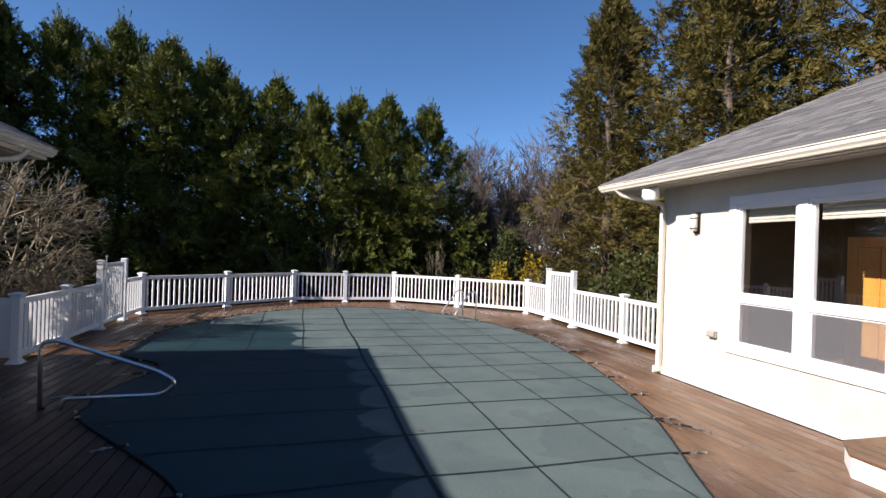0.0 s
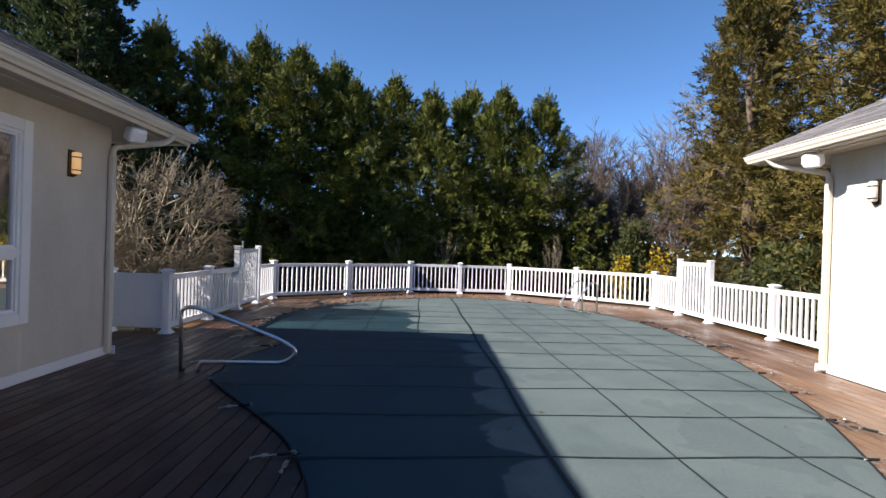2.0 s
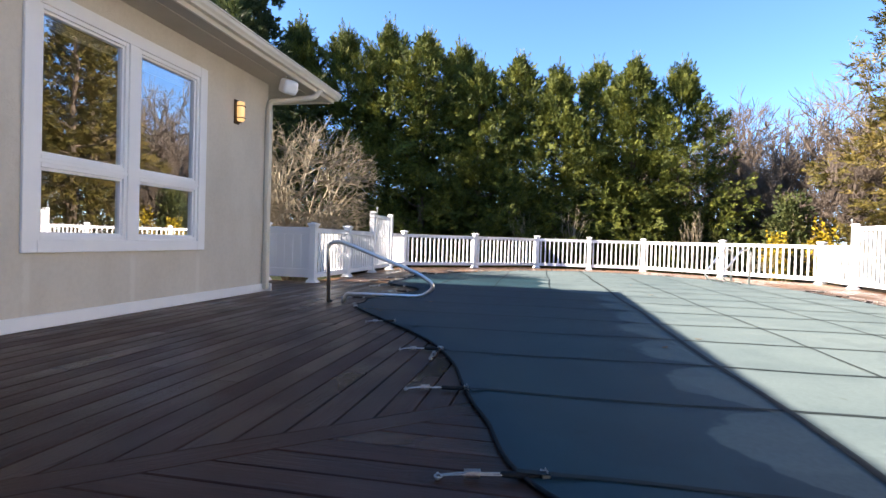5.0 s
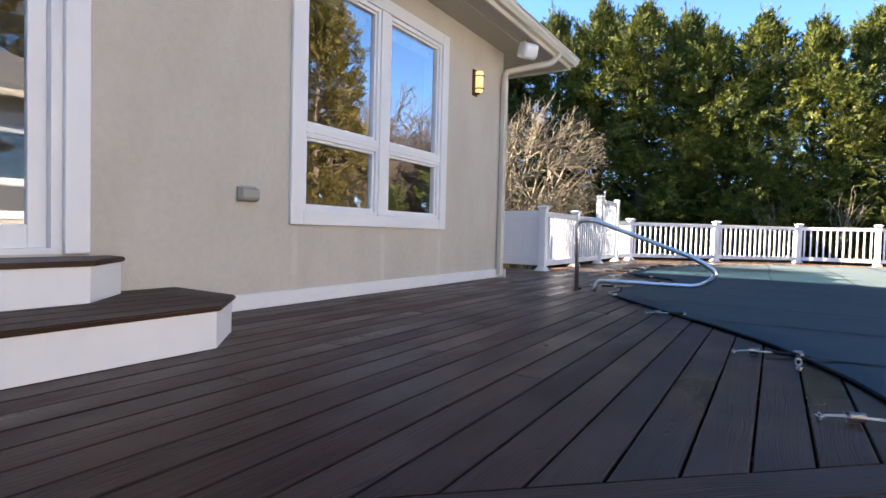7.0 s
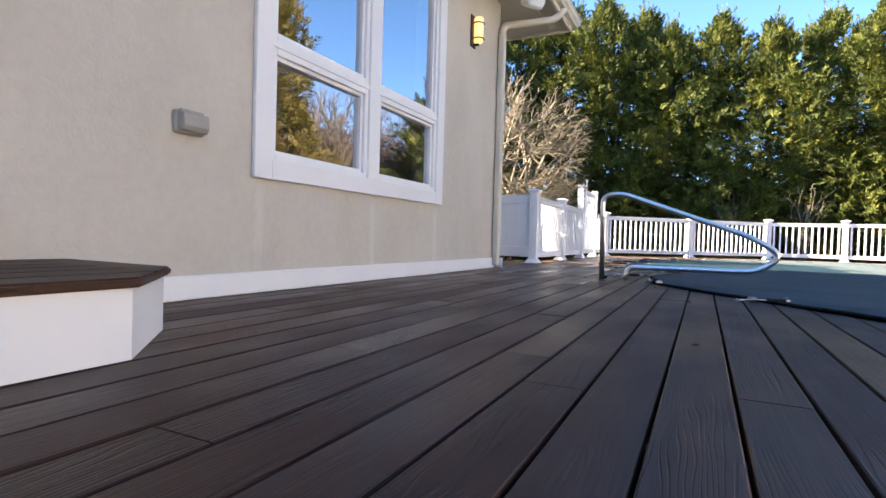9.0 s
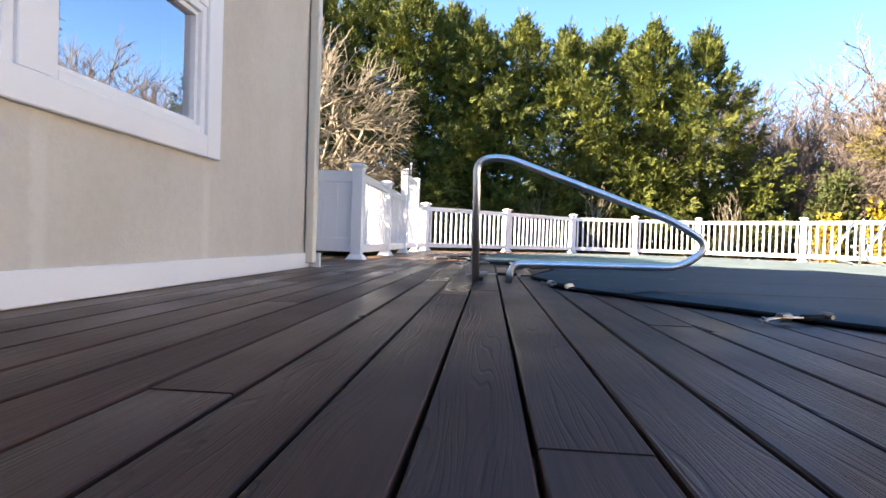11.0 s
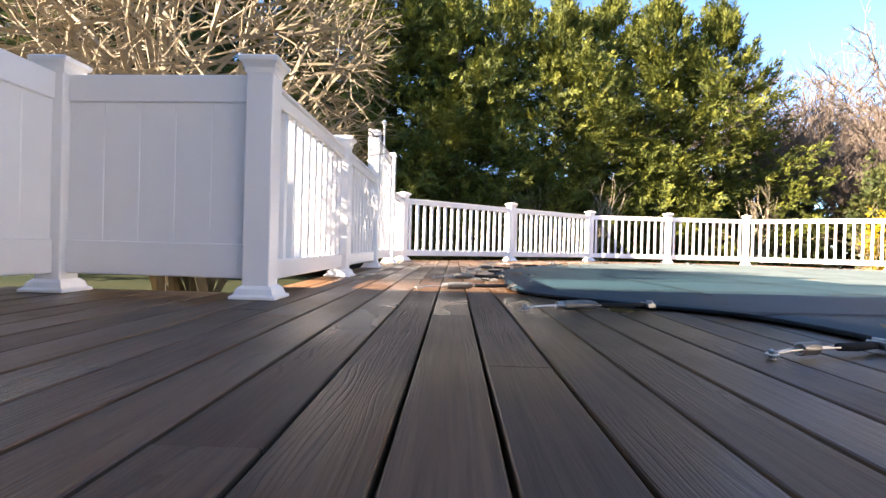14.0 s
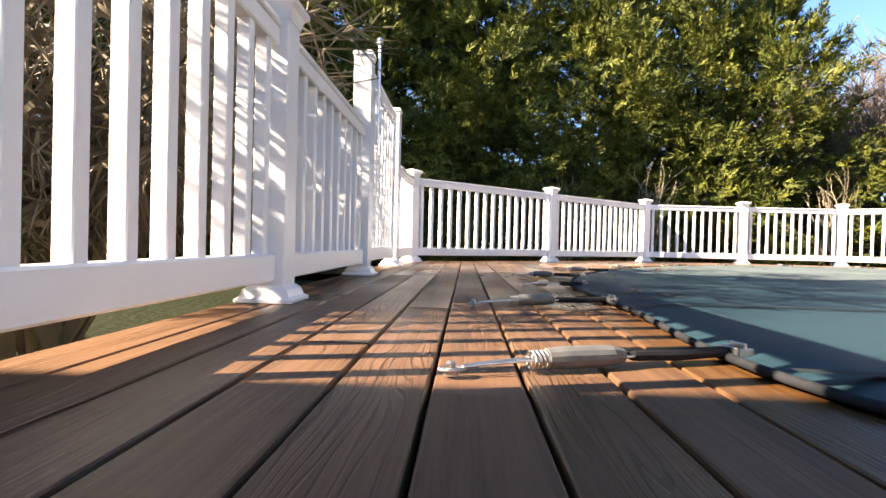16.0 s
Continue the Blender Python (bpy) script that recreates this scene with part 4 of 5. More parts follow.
def anchor_mesh(sleeved):
    """Local +x leads out from the cover: buckle, black webbing, rods, spring, ring; the spring may sit in a sleeve."""
    z = 0.019
    w = bmesh.new()
    tube(w, [(0.035, 0, z), (0.05, 0, z), (0.15, 0.002, z - 0.002), (0.235, 0, z), (0.245, 0, z)], [0.006, 0.0105, 0.0115, 0.0105, 0.006], 10)
    box(w, -0.12, 0.03, -0.017, 0.017, 0.008, 0.014, 0.002)
    bk = boxes((0.000, 0.005, -0.024, 0.024, 0.006, 0.026), (0.036, 0.041, -0.024, 0.024, 0.010, 0.030), (0.005, 0.036, -0.024, -0.019, 0.008, 0.027), (0.005, 0.036, 0.019, 0.024, 0.008, 0.027), (0.012, 0.018, -0.020, 0.020, 0.020, 0.036), bev=0.002)
    rods = []
    for s in (-1, 1):
        rod = bmesh.new()
        rods.append(("rod", rod, SPRING, ""))
        tube(rod, [(0.225, s * 0.004, z), (0.245, s * 0.0085, z), (0.33, s * 0.0075, z), (0.44, s * 0.0075, z), (0.50, s * 0.006, z - 0.003), (0.535, s * 0.004, z - 0.006)], 0.0026, 6)
    sp = bmesh.new()
    turns, steps_ = 11, 9
    tube(sp, [(0.345 + 0.082 * i / (turns * steps_), 0.0145 * math.cos(2 * math.pi * i / steps_), z + 0.0145 * math.sin(2 * math.pi * i / steps_)) for i in range(turns * steps_ + 1)], 0.0027, 5)
    hk = bmesh.new()
    tube(hk, [(0.553 + 0.020 * math.cos(a), 0.013 * math.sin(a), 0.010) for a in (2 * math.pi * k / 12 for k in range(12))], 0.0032, 6, True)
    an = bmesh.new()
    lathe(an, [(0.012, 0.0), (0.012, 0.004), (0.006, 0.012), (0.008, 0.020), (0.004, 0.023)], 10, (0.556, 0, 0))
    out = [("webbing", w, BLACK_WEB, "black webbing tail"), ("buckle", bk, SPRING, ""), *rods, ("spring", sp, SPRING, ""), ("hook", hk, SPRING, ""), ("anchor", an, SPRING, "")]
    if sleeved:
        sl = bmesh.new()
        tube(sl, [(0.255 + 0.0235 * i, 0, z + 0.001) for i in range(7)], [0.012, 0.0185, 0.020, 0.020, 0.020, 0.020, 0.018], 14)
        out.append(("sleeve", sl, SLEEVE, "grey vinyl spring sleeve"))
    return out


def first_of(sleeved, at, turn):
    root = thing("cover_anchor", at, "steel spring anchor in a grey sleeve at the pool cover edge" if sleeved else "bare steel spring anchor with black webbing at the pool cover edge", "spring anchor", "cover anchors", turn=turn)
    for nm, b_, mt, lab in anchor_mesh(sleeved):
        part(nm, b_, mt, root, lab)
    return root


# anchors of the west edge: cover end, ring end, sleeved or bare
WEST = [((0.33, 2.19), (-0.05, 2.10), False), ((-0.09, 3.16), (-0.58, 3.03), False), ((-0.42, 4.12), (-0.87, 3.99), False), ((-0.44, 4.13), (-0.45, 3.66), False), ((-1.10, 5.24), (-1.50, 5.09), False),
        ((-1.84, 6.12), (-2.02, 6.52), False), ((-2.05, 7.02), (-2.60, 6.91), False), ((-1.74, 8.10), (-2.30, 7.89), False), ((-2.02, 8.95), (-2.60, 8.78), True), ((-2.50, 9.84), (-3.05, 9.65), True), ((-2.48, 10.80), (-3.00, 10.61), True), ((-2.40, 11.62), (-2.92, 11.50), False)]
placed = {}
rng = random.Random(11)
spots = [(a, math.degrees(math.atan2(b[1] - a[1], b[0] - a[0])), sl, math.dist(a, b) / 0.573) for a, b, sl in WEST]
for x, y, ox, oy in ends:
    if y < 1.7 or (x < 0.5 and y < 12.0) or abs(x - 4.5) < 0.5 and abs(y - 13.3) < 0.6:
        continue
    spots.append(((x, y), math.degrees(math.atan2(oy, ox)) + rng.uniform(-7, 7), rng.random() < 0.3, 0.85))
spots.append(((4.45, 4.95), -55, False, 0.85))
for (x, y), turn, sl, reach in spots:
    m = pose(x, y, 0.004, 0, 0, turn) @ Matrix.Diagonal((reach, 1, 1, 1))
    if sl in placed:
        copy_thing(placed[sl], m)
    else:
        placed[sl] = first_of(sl, (x, y, 0.004), turn)
        placed[sl].matrix_basis = m


# ---- pool rails ----
root = thing("pool_handrail", (-2.345, 6.52, 0.0), "bent stainless-steel handrail at the pool steps", "handrail")
bm = bmesh.new()
pts = bent([(0, 0, 0.0), (-0.015, 0, 0.735), (0.15, 0, 0.755), (1.15, 0, 0.395), (1.36, 0, 0.26), (1.20, 0, 0.125), (0.22, 0, 0.115), (0.195, -0.01, 0.0)], 0.19, 9)
tube(bm, pts, 0.0225, 14)
part("rail", bm, STEEL, root, smooth=True)
part("clamp", boxes((0.022, 0.045, -0.012, 0.012, 0.006, 0.03), bev=0.003), BLACK_WEB, root, "small black clamp")

root = thing("pool_ladder", (4.68, 13.08, 0.0), "pair of stainless-steel pool ladder grab rails", "pool ladder", turn=204)
for y in (0.0, -0.53):
    bm = bmesh.new()
    tube(bm, bent([(0, y, 0.0), (0.0, y, 0.78), (0.20, y, 0.80), (0.72, y, 0.22), (0.60, y, 0.10), (0.25, y, 0.06), (0.20, y, 0.035)], 0.14, 8), 0.021, 12)
    part("grab_rail", bm, STEEL, root, smooth=True)
    bm = bmesh.new()
    lathe(bm, [(0.038, 0.002), (0.038, 0.008), (0.026, 0.015)], 14, (0, y, 0))
    part("flange", bm, STEEL, root)


# ---- trees and shrubs ----
def unit(v):
    return v / np.maximum(np.linalg.norm(v, axis=-1, keepdims=True), 1e-6)


def sprays(origins, ways, length, width, rng):
    """Leaf blades: three narrow rhombs fanned from each origin along its way."""
    out = []
    nrm = unit(np.cross(ways, unit(rng.normal(size=ways.shape))))
    for fan, k in ((0.0, 1.0), (0.55, 0.72), (-0.55, 0.72)):
        d = unit(ways + nrm * fan)
        sd = unit(np.cross(d, unit(rng.normal(size=d.shape)) * 0.6 + np.cross(nrm, ways)))
        L = length[:, None] * k
        w = sd * width[:, None] * k
        m = origins + d * L * 0.45
        out.append(np.stack([origins, m + w, origins + d * L, m - w], 1))
    return np.concatenate(out)


def conifer_crown(name, seed, height, radius, boughs, plumes, blades, shape, rise, blade, low=0.02, ragged=0.25, length=0.8):
    """Boughs leave the trunk at all heights; each carries flat feathery plumes whose blades shorten to a point."""
    rng = np.random.default_rng(seed)
    h = low + (1 - low) * (np.arange(boughs) + rng.random(boughs)) / boughs
    az = np.arange(boughs) * 2.39996 + rng.normal(size=boughs) * 0.35
    reach = radius * np.array([shape(v) for v in h]) * np.clip(1 + ragged * (0.35 * np.sin(az * 3 + h * 9 + seed) + 0.35 * rng.normal(size=boughs)), 0.45, 1.5)
    out = np.stack([np.cos(az), np.sin(az), np.zeros(boughs)], 1)
    up = np.array((0, 0, 1.0))
    tip = out * reach[:, None] + up * (h * height)[:, None]
    start = up * np.maximum(0.2, h * height - rise * reach)[:, None]
    t = np.where(rng.random((boughs, plumes)) < 0.22, 0.15 + 0.45 * rng.random((boughs, plumes)), 0.62 + 0.38 * rng.random((boughs, plumes)) ** 0.8)
    side = np.stack([-np.sin(az), np.cos(az), np.zeros(boughs)], 1)
    sway = rng.normal(size=(boughs, plumes)) * 0.17 * np.sqrt(reach)[:, None] * (1.25 - 0.55 * t)
    base = start[:, None] + (tip - start)[:, None] * t[..., None] + side[:, None] * sway[..., None] + up * (rng.normal(size=(boughs, plumes)) * 0.10 * np.sqrt(radius))[..., None]
    steep = (0.7 * rise + 1.2 * h ** 5)[:, None, None]
    axis = unit(out[:, None] * (0.9 - 0.5 * h[:, None, None]) + up * steep + side[:, None] * (np.sign(sway) * (0.15 + 0.6 * rng.random(sway.shape)))[..., None] + rng.normal(size=base.shape) * 0.33)
    base, axis = base.reshape(-1, 3), axis.reshape(-1, 3)
    size = length * (0.55 + 0.65 * rng.random(len(base)))
    # leading shoots at the top
    tips = 16
    ta = rng.random(tips) * 6.28
    tr = rng.random(tips) * 0.30 * radius
    tr[:3] = 0.03
    lead = np.stack([np.cos(ta) * tr, np.sin(ta) * tr, height * (0.985 - 0.55 * tr / radius)], 1)
    base = np.concatenate([base, lead, lead])
    la = unit(np.stack([np.cos(ta) * 0.16, np.sin(ta) * 0.16, np.ones(tips)], 1))
    axis = np.concatenate([axis, la, la])
    tall = np.where(np.arange(tips) < 3, 3.0, 2.0) * length
    size = np.concatenate([size, tall, tall])
    n = len(base)
    flat = unit(np.cross(axis, unit(rng.normal(size=(n, 3)) + np.array((0.0, 0.0, 0.6)))))
    s = np.linspace(0.02, 1.0, blades)[None, :] * np.ones((n, 1))
    sgn = np.where(np.arange(blades) % 2 == 0, 1.0, -1.0)[None, :]
    curl = unit(np.cross(axis, flat))
    fan = (1.05 - 0.75 * s) * (0.7 + 0.5 * rng.random(s.shape))
    d = unit(axis[:, None] + flat[:, None] * (sgn * fan)[..., None] + curl[:, None] * (0.30 * rng.normal(size=s.shape))[..., None])
    o = base[:, None] + axis[:, None] * (s * size[:, None] * 0.85)[..., None] - up * (0.10 * s ** 2 * size[:, None])[..., None]
    L = (blade[0] * (1.35 - 0.85 * s) * (0.7 + 0.6 * rng.random(s.shape)) * np.minimum(size / length, 1.1)[:, None])[..., None]
    face = unit(np.cross(d, curl[:, None] + rng.normal(size=d.shape) * 0.45))
    w = face * (blade[1] * (0.75 + 0.5 * rng.random(s.shape)))[..., None]
    m = o + d * L * 0.42
    quads = np.stack([o, m + w, o + d * L, m - w], 2)
    return quads_mesh(name, quads.reshape(-1, 4, 3))


def tapered_trunk(height, r0, r1, seed, limbs, reach):
    rng = random.Random(seed)
    bm = bmesh.new()
    pts = [(0.12 * rng.uniform(-1, 1) * (k > 0), 0.12 * rng.uniform(-1, 1) * (k > 0), height * k / 7) for k in range(8)]
    tube(bm, pts, [r0 + (r1 - r0) * k / 7 for k in range(8)], 8)
    for k in range(limbs):
        z = height * (0.08 + 0.8 * k / limbs)
        a = rng.uniform(0, 6.28)
        l = reach * (1.05 - 0.8 * k / limbs)
        tube(bm, [(0, 0, z), (math.cos(a) * l * 0.5, math.sin(a) * l * 0.5, z + 0.12 * l), (math.cos(a) * l, math.sin(a) * l, z + 0.4 * l)], [0.05, 0.035, 0.012], 5)
    return bm


cypress_shape = lambda v: max(0.02, (0.80 + 1.6 * v if v < 0.12 else 1.0 - 0.20 * (v - 0.12) / 0.40 if v < 0.52 else 0.80 * ((1 - v) / 0.48) ** 0.62))
cedar_shape = lambda v: max(0.05, (1 - v) ** 0.62 * (0.9 if v > 0.12 else 0.5 + 3 * v))
kinds = []
for seed in (1, 2, 3):
    root = thing("cypress_tree", (0, 0, GROUND_Z), "dense dark-green cypress in the hedge row behind the fence", "conifer tree", "hedge cypresses")
    part("trunk", tapered_trunk(8.2, 0.17, 0.03, seed, 22, 1.7), BARK, root)
    me = conifer_crown("crown", seed, 9.0, 2.85, 175, 34, 15, cypress_shape, 0.45, (0.165, 0.018), 0.02, 1.15, 0.48)
    link_mesh("crown", me, LEAF, root, "dense feathery green crown")
    kinds.append(root)
ROW = [(-9.3, 24.0, 1.17), (-7.35, 24.6, 1.21), (-5.4, 24.0, 1.13), (-4.0, 25.6, 1.13), (-2.9, 24.0, 0.99), (-1.2, 24.9, 1.04), (0.55, 24.2, 0.96), (2.3, 25.0, 1.0), (3.75, 24.2, 0.985), (5.75, 24.5, 0.965), (-11.4, 23.6, 1.2), (-13.6, 22.8, 1.2)]
rng = random.Random(4)
for k, (x, y, sc) in enumerate(ROW):
    m = Matrix.Translation((x, y, GROUND_Z)) @ Matrix.Rotation(rng.uniform(0, 6.28), 4, "Z") @ Matrix.Diagonal((sc * rng.uniform(0.9, 1.06), sc * rng.uniform(0.9, 1.06), sc, 1))
    if k < 3:
        kinds[k].matrix_basis = m
    else:
        copy_thing_ref = kinds[k % 3]
        keep = copy_thing_ref.scale.copy()
        copy_thing(copy_thing_ref, m @ Matrix.Diagonal((1 / keep.x, 1 / keep.y, 1 / keep.z, 1)))

olive = []
for seed in (21, 22):
    root = thing("cedar_tree", (0, 0, GROUND_Z), "tall olive-brown cedar with ragged drooping sprays", "conifer tree", "cedars beyond the east fence")
    part("trunk", tapered_trunk(12.0, 0.24, 0.04, seed, 26, 2.6), BARK, root)
    me = conifer_crown("crown", seed, 13.0, 3.4, 115, 30, 14, cedar_shape, 0.25, (0.20, 0.023), 0.10, 0.95, 0.58)
    link_mesh("crown", me, LEAF_OLIVE, root, "ragged olive crown with gaps")
    olive.append(root)
OLIVE = [(12.4, 19.6, 0.98), (14.8, 17.0, 1.15), (12.9, 13.6, 0.95), (16.5, 12.0, 1.2), (14.6, 7.6, 1.1), (19.0, 5.5, 1.2), (16.2, 0.0, 1.1), (19.5, 18.5, 1.3), (15.4, 23.6, 1.12)]
for k, (x, y, sc) in enumerate(OLIVE):
    m = Matrix.Translation((x, y, GROUND_Z)) @ Matrix.Rotation(rng.uniform(0, 6.28), 4, "Z") @ Matrix.Diagonal((sc, sc, sc, 1))
    if k < 2:
        olive[k].matrix_basis = m
    else:
        sc0 = olive[k % 2].scale.x
        copy_thing(olive[k % 2], m @ Matrix.Diagonal((1 / sc0, 1 / sc0, 1 / sc0, 1)))

root = thing("pine_tree", (-11.6, 18.8, GROUND_Z), "tall dark pine rising behind the west house", "conifer tree", "pines behind the west house")
part("trunk", tapered_trunk(14.0, 0.28, 0.05, 31, 26, 3.2), BARK, root)
link_mesh("crown", conifer_crown("crown", 31, 14.5, 3.9, 150, 18, 16, cypress_shape, 0.35, (0.32, 0.045), 0.14, 0.6, 0.75), LEAF_PINE, root, "broad dark crown")
root.scale = (0.8, 0.8, 0.8)
for x, y, sc in ((-15.0, 21.5, 1.1),):
    copy_thing(root, Matrix.Translation((x, y, GROUND_Z)) @ Matrix.Diagonal((sc, sc, sc, 1)))


def twig_mesh(seed, stems, levels, length, spread, radius, shrink, forks, up, thin=0.0, lean=0.75):
    """Bare branching stems; returns the quads of the main limbs and of the twigs."""
    rng = np.random.default_rng(seed)
    limbs, fine = [], []

    def bar(a, b, ra, rb, level):
        d = b - a
        d = d / np.linalg.norm(d)
        u = np.cross(d, (0.3, 0.5, 0.81))
        u = u / np.linalg.norm(u)
        v = np.cross(d, u)
        ring = [u * math.cos(w) + v * math.sin(w) for w in (0, 2.094, 4.189)]
        for k in range(3):
            p, q = ring[k], ring[(k + 1) % 3]
            (limbs if level < 2 else fine).append((a + p * ra, a + q * ra, b + q * rb, b + p * rb))

    def grow(a, d, l, r, level):
        d2 = d + rng.normal(size=3) * 0.20 + np.array((0, 0, up * 0.12))
        d2 = d2 / np.linalg.norm(d2)
        m = a + d * l * 0.5
        b = m + d2 * l * 0.5
        r = max(r, thin)
        bar(a, m, r, max(r * 0.85, thin), level)
        bar(m, b, max(r * 0.85, thin), max(r * 0.66, thin * 0.6), level)
        if level >= levels:
            return
        for _ in range(forks if level else forks + 1):
            nd = d2 + rng.normal(size=3) * spread + np.array((0, 0, up * 0.15))
            nd = nd / np.linalg.norm(nd)
            start = m + (b - m) * rng.random()
            grow(start, nd, l * shrink * rng.uniform(0.75, 1.2), r * 0.62, level + 1)

    for k in range(stems):
        az = 2 * math.pi * k / stems + rng.uniform(-0.3, 0.3)
        tilt = rng.uniform(0.15, lean) * spread * 1.5
        d = np.array((math.cos(az) * tilt, math.sin(az) * tilt, 1.0))
        grow(np.array((math.cos(az) * 0.08, math.sin(az) * 0.08, 0.0)), d / np.linalg.norm(d), length, radius, 0)
    return np.array(limbs), np.array(fine)


def twig_parts(root, pair, material, limb=None):
    link_mesh("trunk", quads_mesh("trunk", pair[0]), limb or material, root)
    link_mesh("crown", quads_mesh("crown", pair[1]), material, root)


def dome_shrub(seed, centre_z, radii, limbs, boughs, twigs):
    """Arching limbs from one foot, boughs that run outwards and fine twigs that end on a rounded outline."""
    rng = np.random.default_rng(seed)
    R = np.array(radii)
    C = np.array((0.0, 0.0, centre_z))
    thick, fine = [], []

    def bar(store, a, b, ra, rb):
        d = (b - a) / max(np.linalg.norm(b - a), 1e-6)
        u = np.cross(d, (0.3, 0.5, 0.81))
        u = u / np.linalg.norm(u)
        v = np.cross(d, u)
        ring = [u * math.cos(w) + v * math.sin(w) for w in (0, 2.094, 4.189)]
        for k in range(3):
            p, q = ring[k], ring[(k + 1) % 3]
            store.append((a + p * ra, a + q * ra, b + q * rb, b + p * rb))

    def arc(store, a, b, ra, rb, bow, n):
        side = rng.normal(size=3) * bow
        pts = [a + (b - a) * (k / n) + side * math.sin(math.pi * k / n) + rng.normal(size=3) * bow * 0.18 * (0 < k < n) for k in range(n + 1)]
        for k in range(n):
            bar(store, pts[k], pts[k + 1], ra + (rb - ra) * k / n, ra + (rb - ra) * (k + 1) / n)
        return pts

    for i in range(limbs):
        way = unit(rng.normal(size=3) * np.array((1, 1, 0.75)) + np.array((0, 0, 0.25)))
        goal = C + way * R * rng.uniform(0.35, 0.6)
        limb = arc(thick, np.array((*(rng.normal(size=2) * 0.12), 0.0)), goal, 0.040, 0.020, 0.14, 5)
        for _ in range(boughs):
            a = limb[rng.integers(2, 6)]
            d = unit(unit((a - C) / R) * 0.55 + rng.normal(size=3) * 0.55 + np.array((0, 0, 0.10)))
            b = C + unit((a - C) / R + d * 0.8) * R * rng.uniform(0.72, 0.92)
            bough = arc(fine, a, b, 0.017, 0.009, 0.10, 4)
            for _ in range(twigs):
                p = bough[rng.integers(1, 5)]
                e = unit(unit((p - C) / R) + rng.normal(size=3) * 0.55)
                q = p + e * rng.uniform(0.22, 0.55)
                off = np.linalg.norm((q - C) / R)
                if off > 1.06:
                    q = C + (q - C) * 1.06 / off
                twig = arc(fine, p, q, 0.0062, 0.0035, 0.03, 2)
                bar(fine, twig[1], twig[1] + unit(e + rng.normal(size=3) * 0.6) * rng.uniform(0.10, 0.25), 0.0045, 0.0028)
    return np.array(thick), np.array(fine)


root = thing("bare_shrub", (-5.2, 11.4, GROUND_Z), "large bare shrub with a round mass of pale tangled twigs", "shrub")
twig_parts(root, dome_shrub(51, 2.35, (1.8, 1.85, 1.68), 28, 11, 14), TWIG, TWIG)

bare = []
for seed in (61, 62):
    root = thing("bare_tree", (0, 0, GROUND_Z), "leafless tree with fine reddish-brown branches", "tree", "bare trees")
    twig_parts(root, twig_mesh(seed, 4, 6, 2.3, 0.36, 0.10, 0.70, 3, 0.5, 0.0085), TWIG_RED)
    bare.append(root)
BARE = [(8.6, 25.2, 0.85), (9.8, 27.0, 1.0), (11.6, 26.0, 0.9), (8.0, 29.0, 1.25), (12.0, 31.0, 1.5), (15.0, 29.0, 1.4), (18.5, 26.0, 1.4), (10.2, 23.4, 0.75), (20.0, 36.0, 1.6), (25.0, 38.0, 1.7), (22.0, 32.0, 1.6), (5.5, 33.0, 1.3)]
for k, (x, y, sc) in enumerate(BARE):
    m = Matrix.Translation((x, y, GROUND_Z)) @ Matrix.Rotation(rng.uniform(0, 6.28), 4, "Z") @ Matrix.Diagonal((sc, sc, sc, 1))
    if k < 2:
        bare[k].matrix_basis = m
    else:
        sc0 = bare[k % 2].scale.x
        copy_thing(bare[k % 2], m @ Matrix.Diagonal((1 / sc0, 1 / sc0, 1 / sc0, 1)))

root = thing("bare_tree", (17.6, 31.6, GROUND_Z), "tall leafless tree with pale sunlit trunk and branches", "tree", "bare trees")
twig_parts(root, twig_mesh(66, 2, 6, 4.5, 0.44, 0.20, 0.72, 3, 0.45, 0.011, 0.45), TWIG_PALE)

root = thing("bare_sapling", (1.15, 21.2, GROUND_Z), "pale leafless sapling in front of the hedge", "sapling", "pale saplings")
twig_parts(root, twig_mesh(71, 5, 3, 1.5, 0.20, 0.022, 0.62, 2, 0.6), TWIG)
copy_thing(root, pose(5.6, 21.6, GROUND_Z, 0, 0, 70))
copy_thing(root, pose(-0.6, 21.8, GROUND_Z, 0, 0, 160))


def leaf_bush(name, at, size, count, material, label, category, seed, blade=(0.09, 0.02)):
    rng2 = np.random.default_rng(seed)
    root = thing(name, at, label, category)
    link_mesh("stem", quads_mesh("stem", np.concatenate(twig_mesh(seed, 6, 3, size[2] * 0.4, 0.45, 0.02, 0.65, 2, 0.4))), TWIG, root)
    v = unit(rng2.normal(size=(count, 3)))
    v *= (0.35 + 0.65 * rng2.random((count, 1)) ** 0.6) * (1 + 0.25 * np.sin(v[:, :1] * 6 + v[:, 2:] * 5))
    o = v * np.array(size) * 0.5 + np.array((0, 0, size[2] * 0.55))
    w = unit(v + rng2.normal(size=v.shape) * 0.7 + np.array((0, 0, 0.4)))
    link_mesh("foliage", quads_mesh("foliage", sprays(o, w, blade[0] * (0.6 + 0.8 * rng2.random(count)), blade[1] * (0.6 + 0.8 * rng2.random(count)), rng2)), material, root)
    return root


